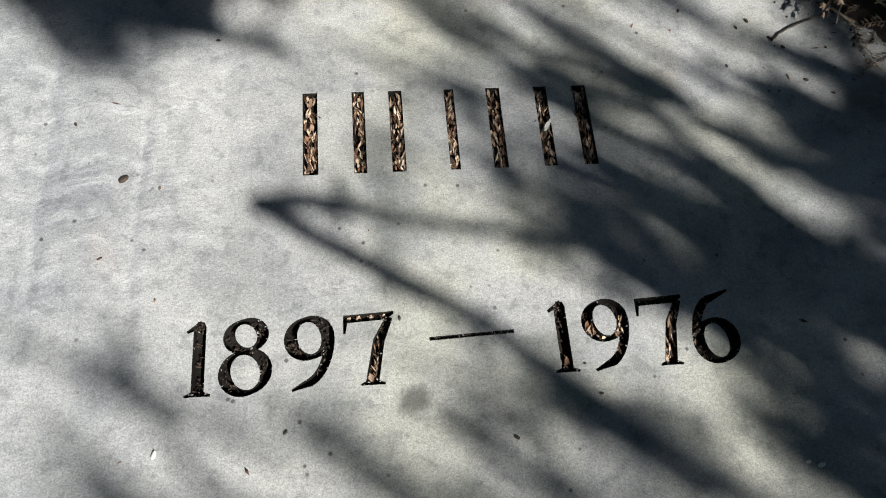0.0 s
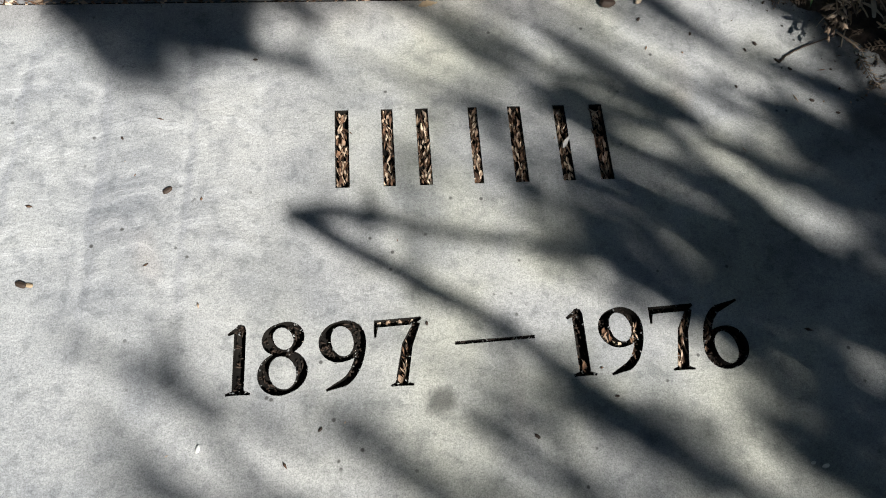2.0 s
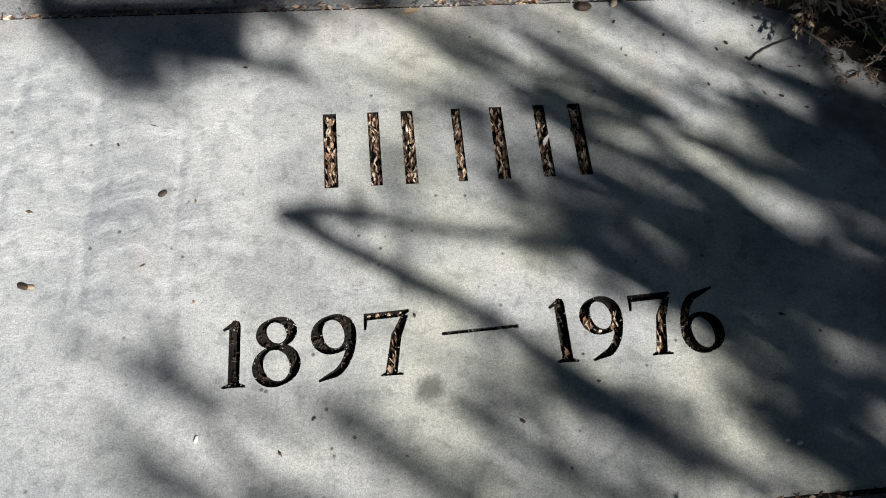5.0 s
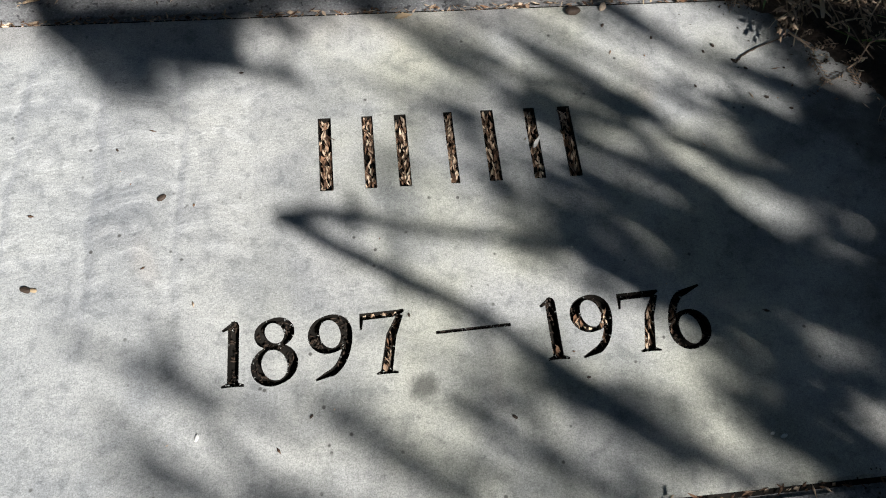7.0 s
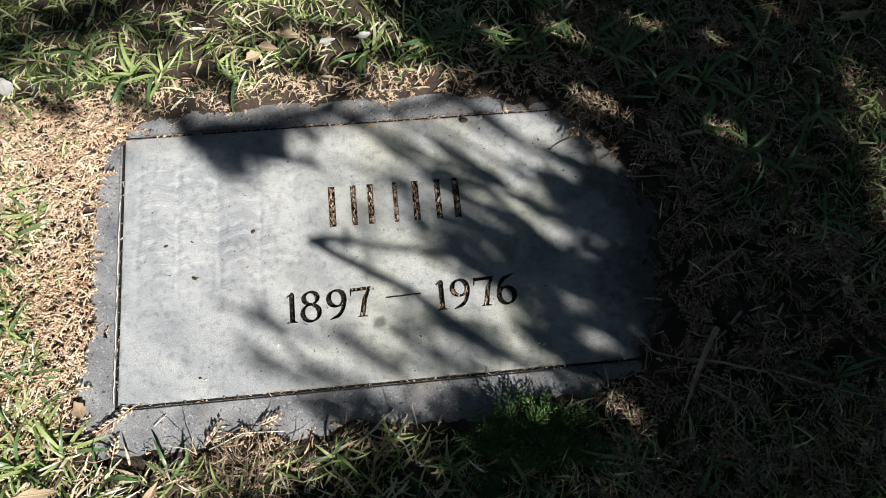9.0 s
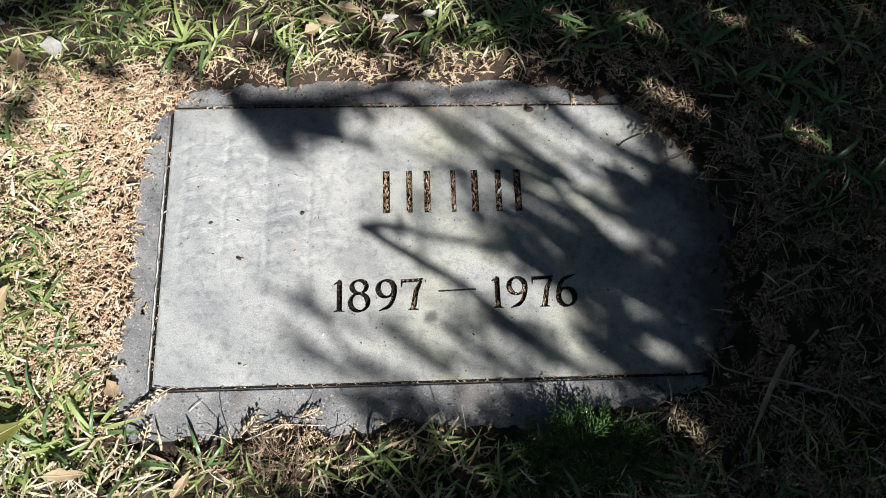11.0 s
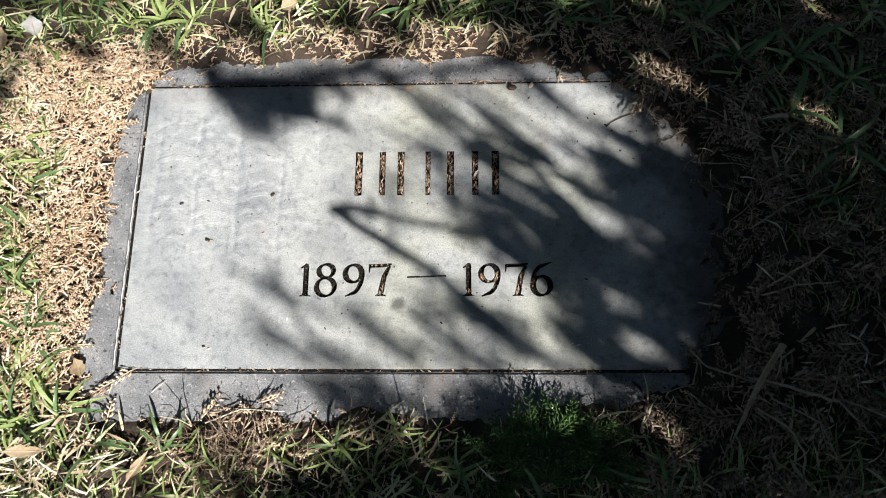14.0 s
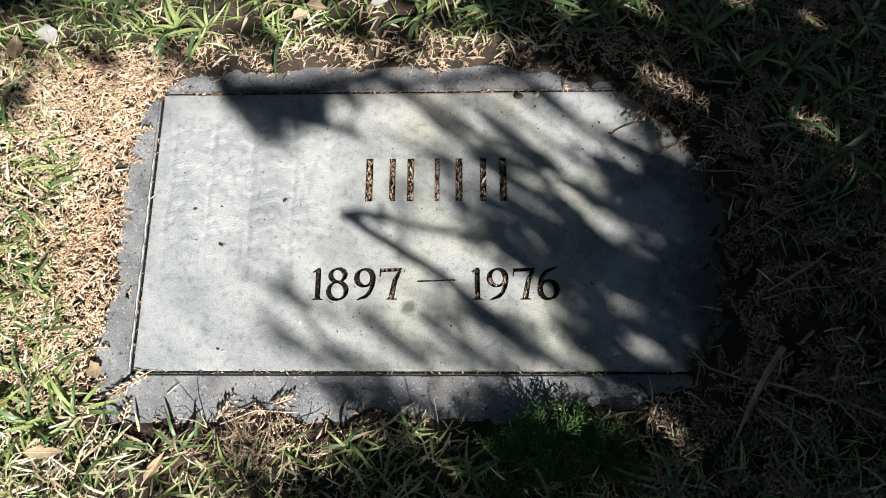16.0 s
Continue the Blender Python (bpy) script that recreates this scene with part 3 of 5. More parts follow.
def grass_share(x, y):
    left = fall(x, -0.070 - 0.02 * fall(y, 0.1, 0.2), -0.115 - 0.03 * fall(y, 0.1, 0.2)) * (0.45 + 0.55 * patch(x, y, 34, 3))
    low = fall(y, -0.045 - 0.02 * (x < 0.24) * (x > -0.03), -0.085) * (np.where((x > 0) & (x < 0.24), 0.12, 0.35) + 0.6 * patch(x, y, 30, 5))
    top = fall(y, 0.385 - 0.02 * (x < 0), 0.43 - 0.03 * (x < 0)) * (0.15 + 0.7 * patch(x, y, 26, 2))
    right = (0.3 + 0.6 * patch(x, y, 21, 4)) * fall(x, 0.70, 0.84) * np.maximum(fall(y, 0.02, 0.2), fall(y, -0.08, -0.14))
    corner = fall(x, -0.05, -0.08) * fall(y, 0.03, -0.03)
    return np.clip(np.maximum(np.maximum(np.maximum(left, low), np.maximum(top, right)), corner), 0.02, 1)


VIEW = (-0.40, 1.15, -0.33, 0.70)
blades = [blade(0.030, 0.0022, 0.9), blade(0.040, 0.0028, 1.3), blade(0.024, 0.0017, 0.6), blade(0.042, 0.0036, 1.5), blade(0.034, 0.0024, 1.9), blade(0.050, 0.0030, 1.2, 5), blade(0.028, 0.0016, 0.4)]
p = spots(46000, *VIEW, grass_share, 0.010)
n = len(p)
v, f = scattered(blades, p, turns(rng.uniform(0, 6.3, n), rng.uniform(0.0, 1.05, n), rng.uniform(-0.8, 0.8, n), rng.uniform(0.5, 1.1, n)))
stuff("grass", v, f, GRASS, "short green grass blades round the stone", "grass", True)

straws = [tube([(0, 0, 0), (0.02, 0.002, 0.004), (0.04, -0.001, 0.006), (0.06, 0.004, 0.002)], [0.0009, 0.0009, 0.0008, 0.0003], 3),
          tube([(0, 0, 0), (0.015, 0.003, 0.006), (0.03, 0.009, 0.007), (0.04, 0.018, 0.003)], [0.0008, 0.0009, 0.0007, 0.0003], 3),
          blade(0.045, 0.0034, 0.8), blade(0.032, 0.0030, 1.2), blade(0.038, 0.0044, 0.6)]
p = spots(30000, *VIEW, lambda x, y: (0.35 + 0.65 * patch(x, y, 25, 6)) * np.where(x > 0.62, 0.10, 1.0) * np.where(y > 0.36, 0.28, 1.0) * np.where((y < -0.04) & (x > 0.0), 0.30, 1.0) * np.where((x > -0.13) & (x < 0.0) & (y > 0.0), 0.4, 1.0), 0.005)
n = len(p)
p[:, 2] += rng.uniform(0.000, 0.010, n)
v, f = scattered(straws, p, turns(rng.uniform(0, 6.3, n), rng.uniform(0.3, 1.15, n), rng.uniform(-0.6, 0.6, n), rng.uniform(0.35, 0.9, n)))
stuff("dry_grass", v, f, STRAW, "dry tan grass and straw lying in the turf", "dry grass")

far_blades = [blade(0.10, 0.007, 1.7, 3), blade(0.13, 0.009, 2.1, 3), blade(0.08, 0.006, 2.4, 3)]
x, y = rng.normal(0.3, 1.9, 26000), rng.normal(0.1, 1.9, 26000)
ok = (x < -0.34) | (x > 1.1) | (y < -0.28) | (y > 0.66)
x, y = x[ok], y[ok]
n = len(x)
v, f = scattered(far_blades, np.stack([x, y, np.full(n, 0.004)], -1), turns(rng.uniform(0, 6.3, n), rng.uniform(0.0, 0.8, n), rng.uniform(-0.6, 0.6, n), rng.uniform(0.5, 1.1, n)))
stuff("lawn", v, f, GRASS, "rough lawn stretching away round the marker", "grass", True)

# pale straw added on the sunny side: the sun's glare put into its colour
pale = [blade(0.050, 0.0024, 1.2, 5), blade(0.040, 0.0028, 1.4), tube([(0, 0, 0), (0.02, 0.002, 0.003), (0.04, -0.001, 0.004), (0.07, 0.004, 0.002)], [0.0008, 0.0009, 0.0008, 0.0003], 3)]
p = spots(1700, -0.36, 0.10, -0.30, 0.36, lambda x, y: np.clip(0.75 * fall(x, 0.06, -0.10) * fall(y, 0.12, -0.06) + 0.25 * fall(x, -0.11, -0.16), 0, 1), 0.01)
n = len(p)
p[:, 2] += rng.uniform(0.004, 0.016, n)
v, f = scattered(pale, p, turns(rng.uniform(0, 6.3, n), rng.uniform(0.3, 1.1, n), rng.uniform(-0.5, 0.5, n), rng.uniform(0.35, 0.85, n)))
stuff("sun_pale_grass", v, f, PALE_STRAW, "pale straw in the sun, whitened to carry its glare", "dry grass")

stems = [tube([(0, 0, 0), (0.02, 0.003, 0.004), (0.04, 0.002, 0.007), (0.055, 0.010, 0.003)], [0.0006, 0.0007, 0.0006, 0.0003], 3), tube([(0, 0, 0), (0.012, 0.004, 0.003), (0.022, 0.012, 0.005), (0.028, 0.022, 0.002)], [0.0006, 0.0007, 0.0006, 0.0003], 3)]
p = np.concatenate([spots(800, 0.05, 0.27, -0.12, -0.035, lambda x, y: np.exp(-((x - 0.155) / 0.06) ** 2 - ((y + 0.075) / 0.025) ** 2), 0.006), spots(1800, -0.1, 0.62, -0.30, -0.05, lambda x, y: 0.3 * patch(x, y, 31, 8), 0.0), spots(900, 0.58, 1.1, -0.30, 0.6, lambda x, y: 0.3 + 0 * x, 0.0)])
n = len(p)
p[:, 2] = np.maximum(p[:, 2], 0.0) + rng.uniform(0.002, 0.014, n)
v, f = scattered(stems, p, turns(rng.uniform(0, 6.3, n), rng.uniform(-0.25, 0.25, n), rng.uniform(-0.6, 0.6, n), rng.uniform(0.35, 0.8, n) * np.where(p[:, 0] > 0.58, 1.5, 1.0)))
v[:, 2] = np.maximum(v[:, 2], 0.0006)
stuff("dead_stems", v, f, CEDAR_GREY, "tangled thin brown dead stems at the collar", "dead stems")

sprays = [cedar_spray(rng.uniform(0.014, 0.03), int(rng.integers(7, 12)), s, 0.36, 0.75) for s in range(10)]
def laid(p, lift):
    """Raise litter a little off the soil; on bare stone it lies flat."""
    on_soil = open_stone(p[:, 0], p[:, 1]) > 0
    p[:, 2] = np.where(on_soil, p[:, 2] + rng.uniform(0, lift, len(p)), 0.001)
    return p


def rim_share(x, y):
    return np.exp(open_stone(x, y) / 0.006) * np.where((x > 0.1) & (y < 0.2), 0.3, 1.0)


scraps = [scrap(rng.uniform(0.005, 0.013), rng.uniform(0.0005, 0.0010), 300 + k) for k in range(8)] + [cedar_spray(rng.uniform(0.008, 0.014), int(rng.integers(4, 7)), 330 + k, 0.5, 0.55) for k in range(8)]
p = laid(np.concatenate([spots(12500, *VIEW, lambda x, y: litter_share(x, y) * (x < 0.66), -0.001), spots(8000, -0.21, 0.02, -0.05, 0.40, litter_share, -0.003),
                         spots(1000, 0.0, 0.62, 0.365, 0.41, lambda x, y: 0.4 + 0.6 * patch(x, y, 60, 2), -0.002), spots(500, -0.06, 0.60, -0.07, 0.40, rim_share, -0.03)]), 0.011)
n = len(p)
v, f = scattered(scraps, p, turns(rng.uniform(0, 6.3, n), rng.uniform(-0.4, 0.3, n), rng.uniform(-0.5, 0.5, n), rng.uniform(0.55, 1.4, n) * np.where(p[:, 1] > 0.36, 0.8, 1.0)))
v[:, 2] = np.maximum(v[:, 2], 0.0003)
stuff("cedar_scraps", v, f, CEDAR, "pale tan and orange scraps of dry cedar on the soil", "litter")
p = laid(np.concatenate([spots(2600, *VIEW, lambda x, y: litter_share(x, y) * (x < 0.66), -0.001), spots(700, -0.20, 0.02, -0.05, 0.40, litter_share, -0.003), spots(36, -0.06, 0.60, -0.07, 0.40, rim_share, -0.03)]), 0.008)
n = len(p)
v, f = scattered(sprays, p, turns(rng.uniform(0, 6.3, n), rng.uniform(-0.35, 0.2, n), rng.uniform(-0.5, 0.5, n), rng.uniform(0.6, 1.2, n)))
v[:, 2] = np.maximum(v[:, 2], 0.0003)
stuff("cedar_litter", v, f, CEDAR, "orange-tan dry cedar sprays beside the stone", "litter")

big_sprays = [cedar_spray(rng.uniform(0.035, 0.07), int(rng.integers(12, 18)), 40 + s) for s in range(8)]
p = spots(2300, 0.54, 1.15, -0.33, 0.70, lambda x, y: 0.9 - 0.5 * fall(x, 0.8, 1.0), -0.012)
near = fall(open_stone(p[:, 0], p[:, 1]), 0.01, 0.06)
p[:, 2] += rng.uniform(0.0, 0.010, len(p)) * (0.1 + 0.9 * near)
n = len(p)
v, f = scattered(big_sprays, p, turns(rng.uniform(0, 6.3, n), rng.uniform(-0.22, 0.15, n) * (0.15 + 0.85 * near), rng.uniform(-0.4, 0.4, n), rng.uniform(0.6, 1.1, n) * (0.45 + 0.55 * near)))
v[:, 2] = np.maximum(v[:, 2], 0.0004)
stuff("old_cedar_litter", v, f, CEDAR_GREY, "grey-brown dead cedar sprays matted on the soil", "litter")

# low green cedar sprigs at the lower edge: fans of flat fronds on a short stem
frond_meshes = [raw_mesh("frond", *cedar_spray(0.050, 18, 400 + k, 0.36, 0.62), CEDAR_GREEN) for k in range(5)]


def cedar_sprig(x, y, count, reach, heading, label):
    root = tagged(new("cedar_sprig"), label, "cedar sprig", "green sprigs by the collar")
    root.location = (x, y, 0.004)
    part("stem", raw_mesh("stem", *tube([(0, 0, -0.004), (0.002, 0.004, 0.008), (0.003, 0.014, 0.016)], [0.0012, 0.0010, 0.0007], 5), TWIG), TWIG, root)
    for k in range(count):
        ob = part("frond", frond_meshes[k % 5], None, root)
        yaw = heading + 150 * (k / (count - 1) - 0.5) + rng.uniform(-9, 9)
        ob.matrix_local = pose(0.002, 0.006, 0.010 + 0.0012 * (k % 4), rng.uniform(-18, 18), -rng.uniform(4, 26), yaw) @ Matrix.Scale(reach * rng.uniform(0.75, 1.15), 4)


for sx, sy, sc, sr, sh in ((0.452, -0.088, 13, 1.0, 95), (0.488, -0.082, 11, 0.9, 70), (0.420, -0.098, 11, 0.9, 120), (0.505, -0.110, 11, 1.0, 60), (0.462, -0.120, 11, 1.0, 90), (0.430, -0.135, 9, 0.9, 150)):
    cedar_sprig(sx, sy, sc, sr, sh, "dark green feathery cedar sprig beside the collar")

# ---- crumbs and flakes on the stone ----
chips = [curl_leaf(0.008, 0.0030, 0.5, 2, 1, 1), curl_leaf(0.006, 0.0034, 0.8, 2, 1, 2), curl_leaf(0.010, 0.0024, 0.4, 2, 1, 3)]
slivers = [spindle((0, 0, 0), (0.009, 0.001, 0.0008), 0.0008), spindle((0, 0, 0), (0.006, 0, 0.0006), 0.0010), spindle((0, 0, 0), (0.0035, 0, 0.0004), 0.0012)]
pl = []
for x, w in UPPER:
    k = 100
    pl.append(np.stack([x + rng.uniform(-0.46, 0.46, k) * w, rng.uniform(0.199, 0.2495, k), rng.uniform(-0.0044, -0.0012, k)], -1))
for (ax, ay), (bx, by), k in (((0.2965, 0.112), (0.287, 0.082), 30), ((0.276, 0.1145), (0.295, 0.1145), 16), ((0.448, 0.112), (0.439, 0.082), 26), ((0.4175, 0.106), (0.412, 0.086), 22), ((0.399, 0.105), (0.408, 0.096), 16), ((0.385, 0.081), (0.385, 0.09), 6), ((0.457, 0.092), (0.462, 0.11), 12)):
    t = rng.uniform(0, 1, k)
    pl.append(np.stack([ax + (bx - ax) * t + rng.normal(0, 0.0012, k), ay + (by - ay) * t + rng.normal(0, 0.0012, k), rng.uniform(-0.0052, -0.0022, k)], -1))
p = np.concatenate(pl)
n = len(p)
v, f = scattered(chips + slivers[:2], p, turns(np.pi / 2 + rng.normal(0, 0.35, n), rng.normal(0, 0.2, n), rng.uniform(-0.8, 0.8, n), rng.uniform(0.45, 0.95, n)))
stuff("carving_debris", v, f, FLAKE, "brown bark flakes caught in the carved bars", "debris")

grit_bits = [spindle((0, 0, 0), (0.0030, 0.0004, 0.0005), 0.0007), spindle((0, 0, 0), (0.0018, 0, 0.0005), 0.0006), spindle((0, 0, 0), (0.0045, 0.001, 0.0004), 0.0005)]
pl, rim = [], []
for gp, gw, gd, gc in figure_grooves:
    closed_line = np.concatenate([gp, gp[:1]]) if gc else gp
    long = np.linalg.norm(np.diff(closed_line, axis=0), axis=1).sum()
    k = int(long * 1500)
    i = np.minimum((rng.uniform(0, 1, k) * (len(closed_line) - 1)).astype(int), len(closed_line) - 2)
    t = rng.uniform(0, 1, (k, 1))
    q = closed_line[i] * (1 - t) + closed_line[i + 1] * t
    way = closed_line[i + 1] - closed_line[i]
    way /= np.linalg.norm(way, axis=1)[:, None]
    side = np.stack([-way[:, 1], way[:, 0]], -1)
    half = gw[np.minimum(i, len(gw) - 1)][:, None]
    pl.append(np.concatenate([q + side * half * rng.uniform(-0.8, 0.8, (k, 1)), rng.uniform(-gd, -gd * 0.55, (k, 1))], 1))
    edge = rng.uniform(0, 1, k) < 0.35
    rim.append(np.concatenate([(q + side * half * 1.08 * rng.choice((-1, 1), (k, 1)))[edge], rng.uniform(-0.0016, -0.0002, (edge.sum(), 1))], 1))
p = np.concatenate(pl)
n = len(p)
v, f = scattered(grit_bits, p, turns(rng.uniform(0, 6.3, n), rng.normal(0, 0.3, n), rng.uniform(-0.8, 0.8, n), rng.uniform(0.5, 1.2, n)))
stuff("carving_grit", v, f, SEED, "dark brown grit lying in the carved figures", "grit")
p = np.concatenate(rim)
n = len(p)
v, f = scattered(grit_bits[:2], p, turns(rng.uniform(0, 6.3, n), rng.normal(0, 0.2, n), rng.uniform(-0.8, 0.8, n), rng.uniform(0.3, 0.7, n)))
stuff("rim_grains", v, f, STONE, "worn stone grains along the carved edges", "grains")

lines = [((0.0, -0.0018), (0.60, -0.0018), 150), ((0.02, SLAB_H + 0.0018), (0.54, SLAB_H + 0.0018), 300), ((-0.0018, 0.02), (-0.0018, 0.30), 40)]
pl = []
for (ax, ay), (bx, by), k in lines:
    t = rng.uniform(0, 1, k)
    pl.append(np.stack([ax + (bx - ax) * t + rng.normal(0, 0.001, k), ay + (by - ay) * t + rng.normal(0, 0.0012, k), rng.uniform(-0.004, 0.0006, k)], -1))
p = np.concatenate(pl)
n = len(p)
v, f = scattered(chips[1:] + slivers, p, turns(rng.normal(0, 0.6, n) + np.where(np.abs(p[:, 0] + 0.0018) < 0.004, 1.57, 0), rng.normal(0, 0.15, n), rng.uniform(-0.6, 0.6, n), rng.uniform(0.3, 0.9, n)))
stuff("joint_debris", v, f, FLAKE, "brown flakes and grit caught in the joints", "debris")

k = 2600
x, y = rng.uniform(-0.05, 0.66, k), rng.uniform(-0.06, 0.38, k)
o = open_stone(x, y)
share = 0.9 * np.exp(np.minimum(o, 0) / 0.006) + 0.5 * np.exp(-((x - 0.585) / 0.03) ** 2 - ((y - 0.262) / 0.028) ** 2) + 0.35 * np.exp(-((y - 0.362) / 0.01) ** 2) * (x > 0.1) + 0.012
ok = (rng.uniform(0, 1, k) < share) & (o < 0.004)
p = np.stack([x[ok], y[ok], np.full(ok.sum(), 0.0004)], -1)
n = len(p)
v, f = scattered(slivers, p, turns(rng.uniform(0, 6.3, n), np.zeros(n), rng.uniform(-0.4, 0.4, n), rng.uniform(0.3, 0.9, n)))
v[:, 2] = np.maximum(v[:, 2], 0.0002)
stuff("crumbs", v, f, FLAKE, "tan and brown crumbs strewn along the rim", "crumbs")

k = 9000
x, y = rng.uniform(0.50, 0.66, k), rng.uniform(-0.06, 0.38, k)
o = open_stone(x, y)
ok = (rng.uniform(0, 1, k) < np.exp(np.minimum(o, 0) / 0.010)) & (o < 0.006)
p = np.stack([x[ok], y[ok], np.full(ok.sum(), 0.0003)], -1)
n = len(p)
v, f = scattered([spindle((0, 0, 0), (0.003, 0.0004, 0.0006), 0.0013), spindle((0, 0, 0), (0.002, 0, 0.0006), 0.0010), spindle((0, 0, 0), (0.0016, 0, 0.0004), 0.0009)], p, turns(rng.uniform(0, 6.3, n), np.zeros(n), rng.uniform(-0.4, 0.4, n), rng.uniform(0.25, 0.85, n)))
v[:, 2] = np.maximum(v[:, 2], 0.0002)
stuff("soil_crumbs", v, f, SOIL, "dark soil crumbs spread over the stone's end", "soil")


# ---- single leaves, twigs, seeds, tufts ----
def leaf(name, material, label, x, y, length, width, curl, yaw, tilt=0.0, lift=0.006, seed=0):
    me = raw_mesh(name, *curl_leaf(length, width, curl, 8, 1.0, seed), material, True)
    ob = tagged(new(name, me), label, "leaf")
    ob.matrix_world = pose(x, y, max(0.0, float(rise(x, y))) + lift, tilt, tilt * 0.5, yaw)
    if length > 0.02:
        grid = np.array([vert.co for vert in me.vertices])[2:45:5]
        line = grid + (0, 0, 0.0003)
        line = np.concatenate([[line[0] - (0.18 * length, 0.02 * length, -0.001)], line])
        part("midrib", raw_mesh("midrib", *tube(line, np.linspace(0.0007, 0.0002, len(line)), 4), STRAW), STRAW, ob)
    return ob


leaf("dead_leaf", PALE_LEAF, "pale silvery dead leaf standing in the grass", -0.140, 0.406, 0.034, 0.022, 0.35, 115, 18, 0.026, 1)
leaf("dead_leaf", DEAD_LEAF, "curled orange-brown leaf in the grass", -0.178, 0.388, 0.036, 0.020, 0.8, 100, 15, 0.022, 2)
leaf("dead_leaf", DEAD_LEAF, "pale tan leaf fragment on the turf", 0.170, 0.432, 0.022, 0.016, 0.6, 30, 12, 0.014, 3)
leaf("dead_leaf", DEAD_LEAF, "pale tan leaf fragment on the turf", 0.190, 0.444, 0.026, 0.013, 0.7, -10, 10, 0.016, 4)
leaf("dead_leaf", DEAD_LEAF, "orange-brown dead leaf on the grass", 0.215, 0.463, 0.032, 0.013, 0.5, -8, 8, 0.016, 5)
leaf("dead_leaf", PALE_LEAF, "pale dry leaf caught in the grass", 0.315, 0.455, 0.024, 0.009, 1.0, 20, 25, 0.012, 6)
leaf("dead_leaf", DEAD_LEAF, "long tan strip of dead leaf on the turf", -0.063, -0.087, 0.042, 0.013, 0.3, 2, 4, 0.030, 7)
leaf("fallen_leaf", YELLOW_LEAF, "yellow-green fallen leaf with brown tip", -0.137, -0.048, 0.066, 0.028, 0.35, 28, 8, 0.034, 8)
leaf("dead_leaf", DEAD_LEAF, "small tan leaf at the collar's edge", -0.040, 0.001, 0.022, 0.015, 0.6, 120, 10, 0.006, 9)
leaf("dead_leaf", DEAD_LEAF, "pale tan leaf in the grass", -0.157, 0.095, 0.036, 0.020, 0.5, 65, 14, 0.026, 10)
leaf("dead_leaf", PALE_LEAF, "cream dead leaf in the grass", -0.211, 0.437, 0.036, 0.024, 0.4, -15, 12, 0.028, 11)
leaf("dead_leaf", DEAD_LEAF, "orange-brown leaf in dark turf", 0.725, 0.235, 0.024, 0.008, 0.6, 95, 12, 0.010, 12)
leaf("dead_leaf", DEAD_LEAF, "long orange-brown leaf in dark grass", 0.997, 0.437, 0.06, 0.014, 0.4, 12, 8, 0.016, 13)
leaf("dead_leaf", PALE_LEAF, "grey dead leaf in the shaded litter", 0.883, 0.062, 0.028, 0.020, 0.5, 60, 15, 0.012, 14)
leaf("dead_leaf", DEAD_LEAF, "tan curled leaf scrap in the turf", 0.045, -0.100, 0.034, 0.009, 0.9, 60, 12, 0.014, 15)
leaf("dead_leaf", PALE_LEAF, "pale green-grey leaf on shaded turf", 0.265, 0.452, 0.024, 0.010, 0.9, 25, 25, 0.012, 16)
leaf("dead_leaf", DEAD_LEAF, "tan leaf scrap lying by the joint", 0.316, 0.332, 0.013, 0.005, 0.5, 15, 2, 0.0012, 17)
leaf("dead_leaf", PALE_LEAF, "silvery sliver of leaf in a carved bar", 0.3945, 0.224, 0.011, 0.0028, 0.3, 60, 4, 0.0008, 18)


def twig(name, material, label, points, r0, r1, sides=6, category="twig"):
    pts = np.asarray(points, float)
    r0, r1 = r0 * 0.75, r1 * 0.75
    q, s0 = np.linspace(0, 1, 3 * len(pts)), np.linspace(0, 1, len(pts))
    line = np.stack([np.interp(q, s0, pts[:, k]) for k in range(3)], -1)
    line += rng.normal(0, r0 * 0.35, line.shape)
    line[:, 2] = np.maximum(line[:, 2], r0 * 0.9)
    return tagged(new(name, raw_mesh(name, *tube(line, np.linspace(r0, r1, len(q)) * rng.uniform(0.85, 1.15, len(q)), sides), material, True)), label, category)


def flat_stick(label, tip, foot, wide, thick):
    """A straight splinter of wood: flat, ridged, cut off square at one end and drawn to a point at the other."""
    tip, foot = np.array(tip, float), np.array(foot, float)
    way = foot - tip
    side = np.cross(way, (0, 0, 1.0))
    side /= np.linalg.norm(side)
    rows, v, f = 15, [], []
    for i in range(rows):
        s = i / (rows - 1)
        w = wide * (1.0 - 0.25 * s - 0.60 * s ** 3) * (1 + 0.10 * math.sin(i * 2.3))
        c = tip + way * s + side * 0.0022 * math.sin(s * 4.2)
        for j, up in ((-1, 0), (-0.6, 1), (-0.1, 0.75), (0.35, 1.1), (1, 0.1), (0.5, -0.9), (-0.5, -0.9)):
            v.append(c + side * w * j + np.array((0, 0, thick * up)))
    for i in range(rows - 1):
        for j in range(7):
            p, q = i * 7 + j, i * 7 + (j + 1) % 7
            f += [(p, q, q + 7), (p, q + 7, p + 7)]
    for j in range(1, 6):
        f += [(0, j + 1, j), ((rows - 1) * 7, (rows - 1) * 7 + j, (rows - 1) * 7 + j + 1)]
    return tagged(new("stick", raw_mesh("stick", v, f, DRY_WOOD)), label, "stick")


